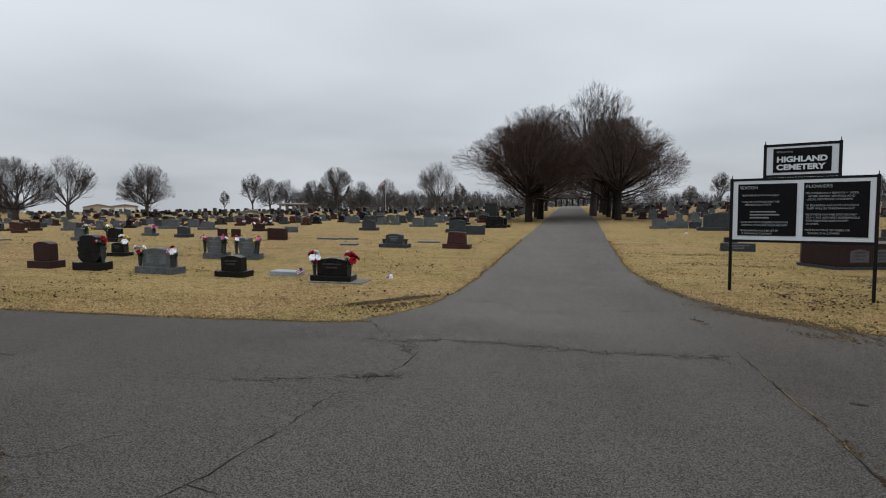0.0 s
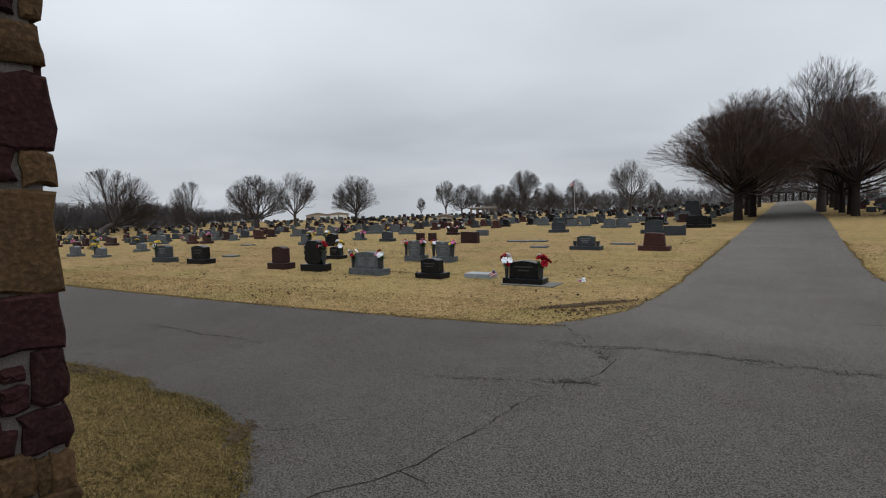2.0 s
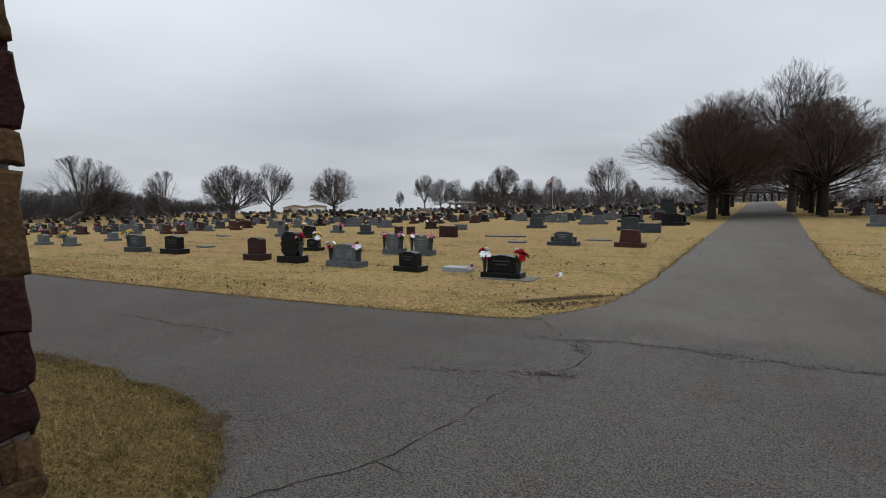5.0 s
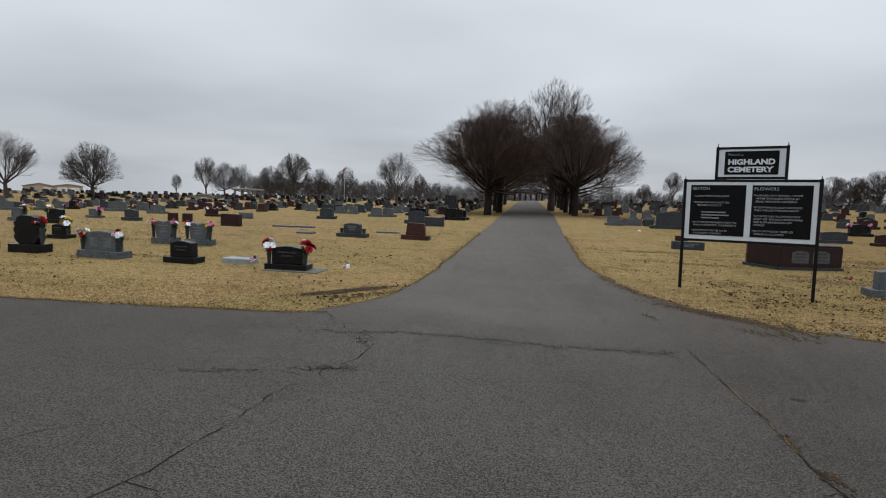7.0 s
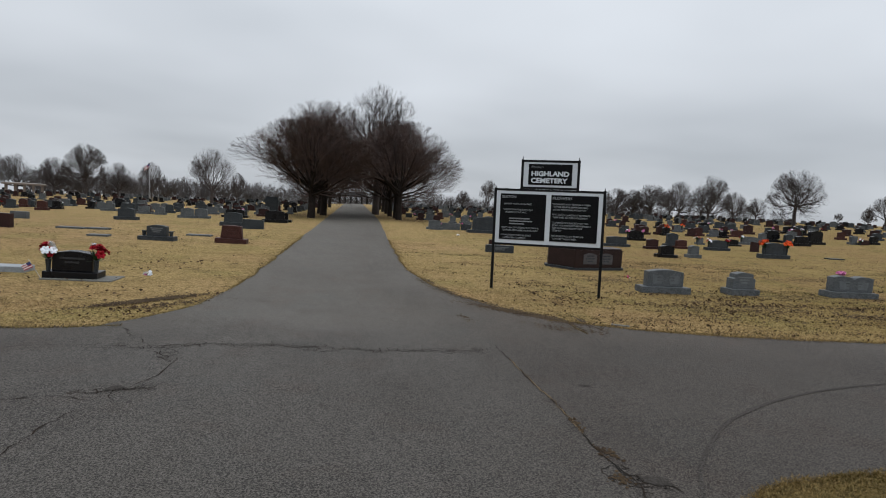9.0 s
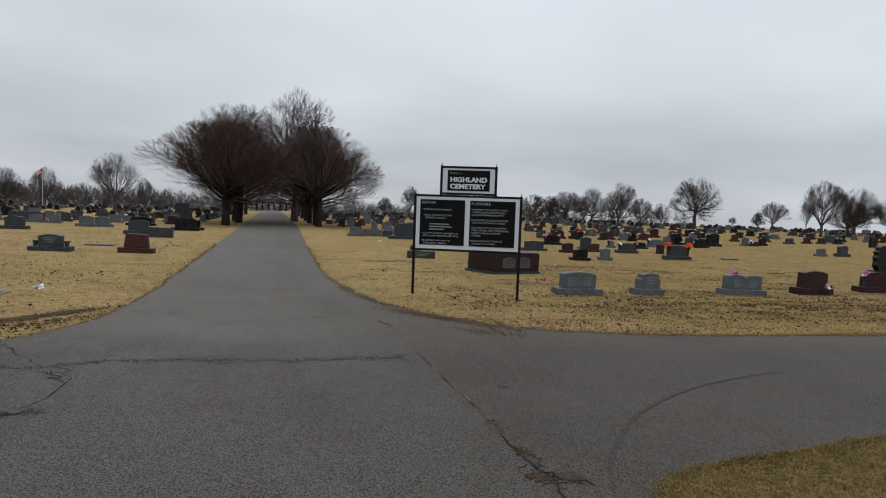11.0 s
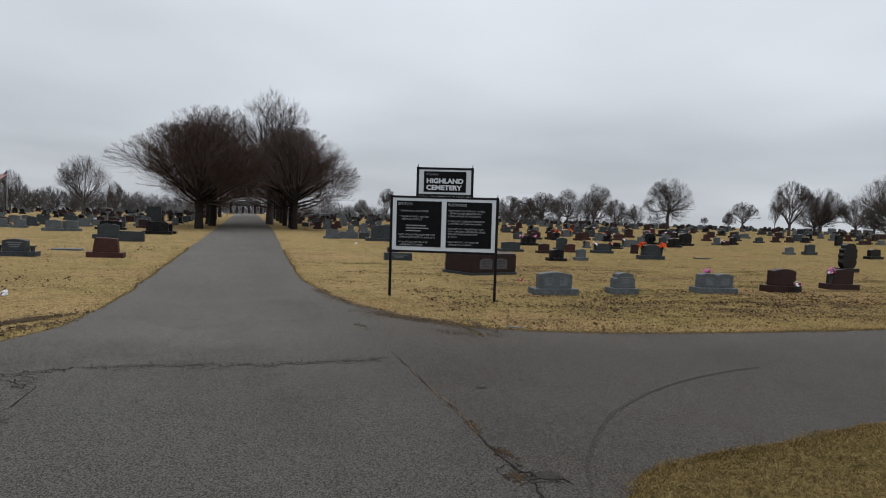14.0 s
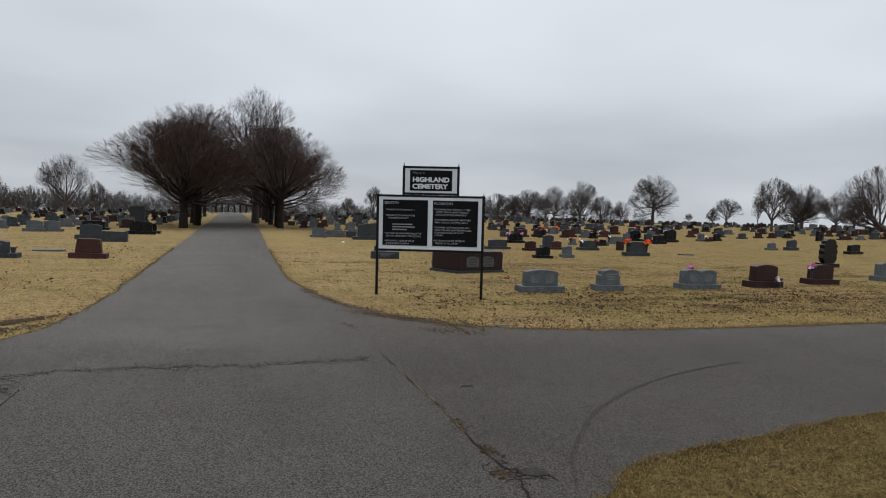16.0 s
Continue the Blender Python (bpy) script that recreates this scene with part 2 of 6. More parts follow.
ASPHALT = surface("worn_asphalt", (0.0452, 0.0395, 0.0337), [
    (0.20, 4, 0.44, 0.58, (0.0640, 0.0585, 0.0530), 0.8),
    (0.5, 5, 0.49, 0.61, (0.0290, 0.0245, 0.0210), 0.85),
    ((1.1, 0.14, 1.0), 4, 0.50, 0.62, (0.0549, 0.0493, 0.0432), 0.6),
    (1.2, 5, 0.53, 0.66, (0.0400, 0.0285, 0.0225), 0.75),
    (0.8, 6, 0.46, 0.34, (0.0430, 0.0430, 0.0400), 0.6),
    (22.0, 3, 0.52, 0.64, (0.0700, 0.0620, 0.0550), 0.45),
    (7.0, 4, 0.47, 0.34, (0.0290, 0.0240, 0.0200), 0.45),
    (64.0, 2, 0.50, 0.61, (0.1130, 0.1020, 0.0900), 0.75),
    (64.0, 2, 0.49, 0.37, (0.0080, 0.0068, 0.0058), 0.8),
    (110.0, 2, 0.54, 0.66, (0.1645, 0.1488, 0.1306), 0.7)], 0.82, [(64.0, 1.0, 0.012), (110.0, 0.8, 0.006)], spec=0.2)


def zones(m, joints):
    """Ground whose colour differs by area: past each line across an axis (axis, place, width of the change, side,
    colour factor) it shifts.
    """
    nt, b, node, link = chain(m)
    tc = node("ShaderNodeTexCoord")
    sep = node("ShaderNodeSeparateXYZ")
    link(tc.outputs["Object"], sep.inputs[0])
    ragged = node("ShaderNodeTexNoise", Scale=0.55, Detail=5.0, Roughness=0.6)
    link(tc.outputs["Object"], ragged.inputs["Vector"])
    col = b.inputs["Base Color"].links[0].from_socket
    for axis, place, wide, side, factor in joints:
        shift = node("ShaderNodeMath")
        shift.operation = "MULTIPLY_ADD"
        link(ragged.outputs[0], shift.inputs[0])
        shift.inputs[1].default_value = wide * 1.6
        link(sep.outputs[axis], shift.inputs[2])
        mid = place + wide * 0.8
        r = node("ShaderNodeMapRange", From_Min=mid - side * wide / 2, From_Max=mid + side * wide / 2, To_Min=0.0, To_Max=1.0)
        link(shift.outputs[0], r.inputs["Value"])
        mx = node("ShaderNodeMix")
        mx.data_type, mx.blend_type = "RGBA", "MULTIPLY"
        link(r.outputs[0], mx.inputs[0])
        link(col, mx.inputs[6])
        mx.inputs[7].default_value = (*factor, 1)
        col = mx.outputs[2]
    link(col, b.inputs["Base Color"])


zones(LAWN, [(0, 7.0, 7.0, 1, (0.81, 0.80, 0.74)), (1, 4.8, 0.8, -1, (0.52, 0.53, 0.46))])
zones(LAWN_BLADE, [(0, 7.0, 7.0, 1, (0.81, 0.80, 0.74))])
zones(NEAR_BLADE, [(0, 0.0, 1.0, 1, (1.2, 1.1, 1.08))])
# west of x = -3: darker paving, plus lens vignetting put into its colour
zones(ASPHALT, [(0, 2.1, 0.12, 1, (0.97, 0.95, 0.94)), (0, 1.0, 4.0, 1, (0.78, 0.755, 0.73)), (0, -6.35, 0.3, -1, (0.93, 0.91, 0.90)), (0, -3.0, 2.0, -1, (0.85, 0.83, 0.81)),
                # past y = 8 the far road's grazing sheen is put into the colour
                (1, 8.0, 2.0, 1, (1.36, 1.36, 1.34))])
# ---- helpers ----


def link_mesh(name, me, mat, parent=None, label=""):
    ob = new(name, me)
    if mat is not None:
        me.materials.append(mat)
    if parent is not None:
        ob.parent = parent
    return tagged(ob, label)


def part(name, bm, mat, parent=None, label="", smooth=False):
    me = bpy.data.meshes.new(name)
    bmesh.ops.recalc_face_normals(bm, faces=bm.faces[:])
    bm.to_mesh(me)
    bm.free()
    if smooth:
        me.shade_smooth()
    return link_mesh(name, me, mat, parent, label)


def thing(name, m, label, category, group="", kind=""):
    ob = new(name)
    ob.empty_display_size = 0.1
    ob.matrix_world = m
    return tagged(ob, label, category, group, kind)


def box(bm, x0, x1, y0, y1, z0, z1, bevel=0.0):
    made = bmesh.ops.create_cube(bm, size=1.0)["verts"]
    bmesh.ops.scale(bm, vec=(x1 - x0, y1 - y0, z1 - z0), verts=made)
    bmesh.ops.translate(bm, vec=((x0 + x1) / 2, (y0 + y1) / 2, (z0 + z1) / 2), verts=made)
    if bevel:
        edges = list({e for v in made for e in v.link_edges})
        bmesh.ops.bevel(bm, geom=edges, offset=bevel, segments=2, affect="EDGES", profile=0.6)
    return bm


def boxed(*a, bevel=0.0):
    return box(bmesh.new(), *a, bevel=bevel)


def slab(outline, y0, y1, bevel=0.012):
    """An outline in x and z, thick from y0 to y1, with softened edges."""
    bm = bmesh.new()
    face = bm.faces.new([bm.verts.new((x, y0, z)) for x, z in outline])
    got = bmesh.ops.extrude_face_region(bm, geom=[face])
    bmesh.ops.translate(bm, vec=(0, y1 - y0, 0), verts=[g for g in got["geom"] if isinstance(g, bmesh.types.BMVert)])
    if bevel:
        sharp = [e for e in bm.edges if len(e.link_faces) == 2 and e.calc_face_angle(0) > 0.6]
        bmesh.ops.bevel(bm, geom=sharp, offset=bevel, segments=2, affect="EDGES", profile=0.6)
    return bm


def tube_between(bm, a, c, r0, r1, sides=8):
    a, c = Vector(a), Vector(c)
    turn = (c - a).to_track_quat("Z", "Y").to_matrix().to_4x4()
    m = Matrix.Translation((a + c) / 2) @ turn
    bmesh.ops.create_cone(bm, cap_ends=True, segments=sides, radius1=r0, radius2=r1, depth=(c - a).length, matrix=m)
    return bm


def mesh_arrays(name, verts, faces):
    me = bpy.data.meshes.new(name)
    n, k = faces.shape
    me.vertices.add(len(verts))
    me.vertices.foreach_set("co", np.ascontiguousarray(verts, dtype=np.float32).ravel())
    me.loops.add(n * k)
    me.loops.foreach_set("vertex_index", np.ascontiguousarray(faces, dtype=np.int32).ravel())
    me.polygons.add(n)
    me.polygons.foreach_set("loop_start", np.arange(0, n * k, k, dtype=np.int32))
    me.polygons.foreach_set("loop_total", np.full(n, k, dtype=np.int32))
    me.update(calc_edges=True)
    return me


def ground_z(x, y):
    """The lie of the land: level at the crossing, rising to the east, sinking to the west, falling off past the crest."""
    r = math.hypot(x, y)
    k = min(max((r - 16) / 60, 0), 1)
    k = k * k * (3 - 2 * k)
    z = 0.026 * x if x > 0 else -1.5 * (1 - math.exp(x / 28))
    return z * k - 0.04 * max(r - 135, 0)


# ---- ground and roads ----
def build_ground():
    rings = [0, 1.2, 2.5, 4, 5.5, 7, 8.5, 10, 12, 14, 16, 19, 22, 26, 30, 35, 41, 48, 56, 65, 75, 86, 98, 110, 122, 135,
             150, 175, 210, 270, 360, 520, 800, 1300, 2200]
    n = 144
    verts = [(0, 0, 0)]
    for r in rings[1:]:
        for i in range(n):
            a = 2 * math.pi * i / n
            x, y = r * math.sin(a), r * math.cos(a)
            wave = 0.03 * noise.noise((x * 0.25, y * 0.25, 0)) * min(1, max(0, (r - 20) / 10))
            verts.append((x, y, ground_z(x, y) + wave))
    faces = [(0, 1 + (i + 1) % n, 1 + i) for i in range(n)]
    for j in range(len(rings) - 2):
        a, c = 1 + j * n, 1 + (j + 1) * n
        faces += [(a + i, a + (i + 1) % n, c + (i + 1) % n, c + i) for i in range(n)]
    me = bpy.data.meshes.new("ground")
    me.from_pydata(verts, [], faces)
    me.shade_smooth()
    return tagged(link_mesh("ground", me, LAWN), "tan dormant winter lawn, gently rolling, with worn and greenish patches", "lawn", kind="structure")


build_ground()


def edge_wave(s, k):
    return 0.07 * noise.noise((s * 0.9, k * 7.3, 0)) + 0.03 * noise.noise((s * 3.7, k * 3.1, 5))


def avenue_left(y):
    return -2.06 + edge_wave(y, 1) - 1.08 * math.exp(-max(0, y - 8.0) / 1.3)


def avenue_right(y):
    return (1.5 if y < 16 else 1.5 + min(1, (y - 16) / 30) * 0.65) + edge_wave(y, 2) + 2.25 * math.exp(-max(0, y - 9.2) / 2.0)


def cross_far(x):
    return (7.30 + 0.45 * math.exp(min(1.2, x + 4.2) / 3) if x < 0 else 8.15 + 1.0 * math.exp(-max(0, x - 3.75) / 1.6)) + edge_wave(x, 3)


def cross_near(x):
    if x < 0:
        return 3.51 + edge_wave(x, 4) + 0.09 * noise.noise((x * 2.4, 3.3, 8)) - 1.42 * math.exp(-max(0, -x - 3.03) / 0.9) - 0.14 * math.exp(-((x + 5.8) / 0.3) ** 2) - 0.1 * max(0, -x - 7)
    return 3.72 + edge_wave(x, 5) - 0.55 * math.exp(-max(0, x - 2.69) / 0.35) + 0.09 * max(0, min(x, 9) - 4)


def build_roads():
    ys = [8.2 + 0.25 * i for i in range(60)] + [23.5 + 2.5 * i for i in range(48)]
    lift = [0.008 + 0.008 * min(1, (y - 8.2) / 0.8) + (0.0 if y < 24 else min(0.05, 0.002 * (y - 24))) for y in ys]
    bm = bmesh.new()
    rows = []
    for y, h in zip(ys, lift):
        x0, x1 = avenue_left(y), avenue_right(y)
        rows.append([bm.verts.new((x0 + (x1 - x0) * i / 8, y, ground_z(x0 + (x1 - x0) * i / 8, y) + h)) for i in range(9)])
    for r0, r1 in zip(rows, rows[1:]):
        for i in range(8):
            bm.faces.new((r0[i], r0[i + 1], r1[i + 1], r1[i]))
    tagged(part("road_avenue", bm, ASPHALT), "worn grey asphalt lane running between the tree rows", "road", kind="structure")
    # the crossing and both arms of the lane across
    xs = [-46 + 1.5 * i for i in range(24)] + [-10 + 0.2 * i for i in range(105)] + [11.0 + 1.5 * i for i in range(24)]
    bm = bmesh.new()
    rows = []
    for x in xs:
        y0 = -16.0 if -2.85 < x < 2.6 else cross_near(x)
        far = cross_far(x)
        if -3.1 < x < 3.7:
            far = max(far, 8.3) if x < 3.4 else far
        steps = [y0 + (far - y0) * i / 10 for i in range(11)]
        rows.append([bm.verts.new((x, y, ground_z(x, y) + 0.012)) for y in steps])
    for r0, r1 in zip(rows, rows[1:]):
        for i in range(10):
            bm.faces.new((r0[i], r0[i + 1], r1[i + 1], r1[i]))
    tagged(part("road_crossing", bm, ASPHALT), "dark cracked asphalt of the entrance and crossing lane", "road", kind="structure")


build_roads()


# ---- trees ----
def unit(v):
    return v / np.maximum(np.linalg.norm(v, axis=-1, keepdims=True), 1e-9)


def sprout(rng, P, R, count, t0, ratio, angle, up, seg, wobble, thin=0.62, tip=0.35, floor=0.004, out_=0.0, dome=None):
    """Grow count shoots from each polyline of P (n, s+1, 3) with radii R."""
    n, s = len(P), P.shape[1] - 1
    t = t0 + (1 - t0) * (np.arange(count)[None, :] + rng.random((n, count))) / count
    t = np.minimum(t, 0.995)
    i = np.floor(t * s).astype(int)
    fr = (t * s - i)[..., None]
    k = np.arange(n)[:, None]
    pos = P[k, i] * (1 - fr) + P[k, i + 1] * fr
    tang = unit(P[k, i + 1] - P[k, i])
    side = rng.normal(size=(n, count, 3))
    side = unit(side - tang * np.sum(side * tang, -1, keepdims=True))
    a = np.radians(angle) * (0.65 + 0.7 * rng.random((n, count, 1)))
    way = tang * np.cos(a) + side * np.sin(a) + np.array([0, 0, up])
    if dome is not None:
        centre, wide, tall = dome
        from_heart = (pos - centre) / np.array([wide, wide, tall])
        way = way + out_ * unit(from_heart * np.array([wide, wide, tall]))
        way[..., 2] += 0.7 * np.clip((centre[2] + 1.2 - pos[..., 2]) / 1.2, 0, 1) * (rng.random((n, count)) + 0.3)
    way = unit(way)
    long = np.linalg.norm(np.diff(P, axis=1), axis=2).sum(1)[:, None]
    size = long * ratio * (1.05 - 0.3 * t) * (0.6 + 0.75 * rng.random((n, count)))
    if dome is not None:
        depth = np.linalg.norm(from_heart, axis=-1)
        reach = 1 / np.linalg.norm(way / np.array([wide, wide, tall]), axis=-1)
        size = np.minimum(size, np.maximum(0.3 * size, (1.04 - depth) * reach * rng.uniform(0.75, 1.1, size.shape)))
    rad = np.maximum((R[k, i] * (1 - fr[..., 0]) + R[k, i + 1] * fr[..., 0]) * thin, floor)
    pos, way, size, rad = pos.reshape(-1, 3), way.reshape(-1, 3), size.reshape(-1), rad.reshape(-1)
    out = [pos]
    for j in range(seg):
        way = unit(way + rng.normal(size=way.shape) * wobble + np.array([0, 0, up * 0.35]))
        out.append(out[-1] + way * (size / seg)[:, None])
    rr = rad[:, None] * np.linspace(1, tip, seg + 1)[None, :]
    return np.stack(out, 1), rr


def skin(P, R, sides):
    n, s1 = R.shape
    tang = np.empty_like(P)
    tang[:, 1:-1] = P[:, 2:] - P[:, :-2]
    tang[:, 0], tang[:, -1] = P[:, 1] - P[:, 0], P[:, -1] - P[:, -2]
    tang = unit(tang)
    ref = np.where(np.abs(tang[..., 2:3]) < 0.9, np.array([0, 0, 1.0]), np.array([1.0, 0, 0]))
    u = unit(np.cross(tang, ref))
    w = np.cross(tang, u)
    a = np.arange(sides) * 2 * np.pi / sides
    ring = u[:, :, None] * np.cos(a)[None, None, :, None] + w[:, :, None] * np.sin(a)[None, None, :, None]
    verts = (P[:, :, None] + ring * R[:, :, None, None]).reshape(-1, 3)
    base = np.arange(n)[:, None, None] * (s1 * sides)
    j = np.arange(s1 - 1)[None, :, None] * sides
    i = np.arange(sides)[None, None, :]
    i2 = (i + 1) % sides
    quads = np.stack(np.broadcast_arrays(base + j + i, base + j + i2, base + j + sides + i2, base + j + sides + i), -1)
    return verts, quads.reshape(-1, 4)


def join_skins(parts):
    verts, faces, at = [], [], 0
    parts = list(parts)
    if len({f.shape[1] for _, f in parts}) > 1:
        parts = [(v, f if f.shape[1] == 3 else np.concatenate([f[:, (0, 1, 2)], f[:, (0, 2, 3)]])) for v, f in parts]
    for v, f in parts:
        verts.append(v)
        faces.append(f + at)
        at += len(v)
    return np.concatenate(verts), np.concatenate(faces)


def sliver(P, R):
    """For woods far beyond the lawn: one narrow spike for each shoot."""
    a, c = P[:, 0], P[:, -1]
    side = unit(np.cross(c - a, np.array([0.3, 0.5, 0.8]))) * R[:, :1] * 1.2
    verts = np.stack([a - side, a + side, c], 1).reshape(-1, 3)
    return verts, np.arange(len(verts)).reshape(-1, 3)


def ribbon(P, R):
    """The thinnest shoots: three-sided and one piece long."""
    return skin(P[:, (0, -1)], R[:, (0, -1)], 3)


def grow_tree(seed, height, spread, trunk, limbs, counts, twig=0.006, lean=0.0, low=18, high=72, trunk_r=None, up=0.10, light=False, fine=False, bend=(44, 42, 38, 34), fork=0.5, lift=0.8, reach=(0.72, 0.78, 0.85, 0.95)):
    """A bare tree: trunk and limbs, and the twigs, each as (vertices, faces)."""
    rng = np.random.default_rng(seed)
    tr = trunk_r or height * 0.032
    steps = np.linspace(0, 1, 5)
    stem = np.stack([lean * trunk * steps ** 1.5 + rng.normal(0, 0.03, 5) * steps, rng.normal(0, 0.03, 5) * steps, trunk * steps], 1)[None]
    stem[0, 0] = (0, 0, -0.25)
    stem_r = (tr * np.array([1.2, 1.0, 0.92, 0.88, 0.84]))[None]
    P, R = [], []
    for i in range(limbs):
        turn = 2 * np.pi * (i * 0.382 + rng.uniform(-0.06, 0.06))
        tilt = np.radians(low + (high - low) * ((i + 0.5) / limbs) ** lift + rng.uniform(-6, 6))
        way = np.array([np.sin(tilt) * np.cos(turn) + lean * 0.5, np.sin(tilt) * np.sin(turn), np.cos(tilt)])
        span = 1 / math.sqrt((way[2] / (height - trunk)) ** 2 + ((way[0] ** 2 + way[1] ** 2) / spread ** 2))
        long = span * rng.uniform(0.62, 0.86)
        pts = [stem[0, -1] - np.array([0, 0, rng.uniform(0.0, fork) * trunk])]
        for j in range(7):
            way = unit(way + rng.normal(0, 0.055, 3) + np.array([0, 0, 0.045]))
            pts.append(pts[-1] + way * long / 7)
        P.append(pts)
        R.append(tr * rng.uniform(0.30, 0.48) * np.linspace(1, 0.18, 8))
    P, R = np.array(P), np.array(R)
    wood = [skin(stem, stem_r, 9), skin(P, R, 6)]
    P0, R0 = P, R
    twigs = []
    last = len(counts) - 1
    dome = (np.array([lean * trunk, 0, trunk]), spread, height - trunk)
    for level, count in enumerate(counts):
        P, R = sprout(rng, P, R, count, (0.18, 0.15, 0.12, 0.1)[level], reach[level], bend[level], up * (1.0, 0.9, 0.8, 0.7)[level],
                      (4, 3, 2, 1)[level], (0.06, 0.06, 0.06, 0.05)[level], thin=0.55, tip=0.3, floor=twig, out_=(0.3, 0.42, 0.5, 0.55)[level], dome=dome)
        if light:
            twigs.append(sliver(P, R))
        else:
            twigs.append(sliver(P, R * (1.0 if level == last else 1.3)) if level == last or (level > 1 and not fine) else ribbon(P, R) if level > 1 or (level and not fine) else skin(P, R, (4, 3)[level]))
    if light:
        wood = [sliver(np.concatenate([stem[:, (0, -1)], P0[:, (0, -1)]]), np.concatenate([stem_r[:, (0, -1)], R0[:, (0, -1)]]))]
    wood, twigs = join_skins(wood), join_skins(twigs)
    tall = np.quantile(twigs[0][:, 2], 0.998)
    wide = np.quantile(np.hypot(twigs[0][:, 0], twigs[0][:, 1]), 0.985)
    for v, _ in (wood, twigs):
        k = np.clip(v[:, 2:3] / trunk, 0, 1)
        v[:, :2] *= 1 + (spread / wide - 1) * k
        v[:, 2] *= height / tall
    return wood, twigs


def shape_meshes(seed, *a, bark=None, **k):
    wood, twigs = grow_tree(seed, *a, **k)
    w, t = mesh_arrays("trunk", *wood), mesh_arrays("crown", *twigs)
    w.shade_smooth()
    w.materials.append(BARK_TRUNK_SHADED if bark is BARK_AVENUE else bark)
    t.materials.append(bark)
    return w, t


def plant(x, y, shape, size, turn, label, group, stretch=1.0):
    ob = thing("bare_tree", Matrix.Translation((x, y, ground_z(x, y))) @ pose(0, 0, 0, 0, 0, turn) @ Matrix.Diagonal((size * stretch, size * stretch, size, 1)),
               label, "tree", group)
    for name, me in zip(("trunk", "crown"), shape):
        new(name, me).parent = ob
    return ob


WILD = dict(bend=(48, 46, 42, 38), reach=(0.64, 0.66, 0.68, 0.75))
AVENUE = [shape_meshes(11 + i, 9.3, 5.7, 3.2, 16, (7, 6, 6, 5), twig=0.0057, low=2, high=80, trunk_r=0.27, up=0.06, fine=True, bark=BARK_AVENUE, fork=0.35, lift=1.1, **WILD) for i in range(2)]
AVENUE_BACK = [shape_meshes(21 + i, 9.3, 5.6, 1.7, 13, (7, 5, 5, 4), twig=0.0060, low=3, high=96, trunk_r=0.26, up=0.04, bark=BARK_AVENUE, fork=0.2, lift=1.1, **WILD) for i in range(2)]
TALL = shape_meshes(33, 13.4, 4.9, 5.6, 13, (7, 6, 5, 5), twig=0.0058, low=2, high=80, trunk_r=0.36, up=0.03, fine=True, bark=BARK, fork=0.2, **WILD)
FAN = [shape_meshes(41 + i, 8.0, 4.6, 1.9, 13, (7, 6, 5, 4), twig=0.0070, low=4, high=98, trunk_r=0.32, up=0.05, bark=BARK, fork=0.3) for i in range(3)]
ROUND = shape_meshes(51, 8.0, 4.0, 3.4, 20, (7, 6, 5, 4), twig=0.0062, low=3, high=122, trunk_r=0.25, up=0.0, bark=BARK, fork=0.35)
OPEN = [shape_meshes(61 + i, 8.0, 4.2, 2.0, 9, (6, 6, 5, 4), twig=0.0068, low=6, high=66, trunk_r=0.25, up=0.07, bark=BARK, fork=0.3) for i in range(2)]
LEANER = shape_meshes(71, 8.0, 5.6, 1.3, 9, (7, 6, 5, 4), twig=0.0070, lean=1.2, low=12, high=82, trunk_r=0.36, up=0.05, bark=BARK)

AVENUE_LABEL = "dense bare avenue tree with spreading dark limbs beside the lane"
# x, y, height, spread, shape
for i, (x, y, tall, wide, shape) in enumerate([
        (-3.3, 47.5, 8.0, 6.3, AVENUE[0]), (-3.5, 50.6, 8.9, 6.1, AVENUE[1]), (-2.7, 54.6, 10.5, 6.2, AVENUE[0]), (-3.4, 60.0, 10.8, 5.2, AVENUE_BACK[0]),
        (-3.6, 68.0, 11.0, 5.6, AVENUE_BACK[1]), (-3.7, 79.0, 11.0, 5.8, AVENUE_BACK[0]), (-3.7, 93.0, 10.6, 5.8, AVENUE_BACK[1]),
        (4.0, 49.9, 8.2, 5.4, AVENUE[1]), (4.0, 53.2, 9.0, 5.7, AVENUE[0]), (3.7, 57.5, 9.8, 4.9, AVENUE_BACK[1]), (3.8, 65.0, 10.4, 5.4, AVENUE_BACK[0]),
        (3.9, 74.0, 11.0, 5.8, AVENUE_BACK[1]), (3.9, 86.0, 11.0, 5.8, AVENUE_BACK[0]), (3.8, 98.0, 10.6, 5.8, AVENUE_BACK[1])]):
    plant(x, y, shape, tall / 9.3, 137 * i + 20, AVENUE_LABEL, "trees along the avenue", wide / 5.7 * 9.3 / tall)
plant(2.4, 61, TALL, 1.0, 0, "tall bare tree rising over the avenue canopy", "trees along the avenue")


def tree_by(az, top, dist, shape, turn, label, width=None, native=4.6):
    """A tree in the direction az (degrees from the avenue), its top at that elevation, dist metres off."""
    x, y = dist * math.sin(radians(az)), dist * math.cos(radians(az))
    high = dist * math.tan(radians(top)) + 1.9 - ground_z(x, y)
    wide = high / 8.0 if width is None else width * dist * math.pi / 360 / native
    plant(x, y, shape, high / 8.0, turn, label, "trees scattered over the cemetery", wide / (high / 8.0))


FAN_LABEL = "bare winter tree with a wide fan-shaped crown on the lawn"
tree_by(-62.6, 3.64, 92, LEANER, 62, "bare tree with a leaning split crown at the lawn's edge", 9.6, 5.6)
tree_by(-54.7, 2.50, 95, LEANER, 235, "bare tree leaning to one side before the woods", 5.0, 5.6)
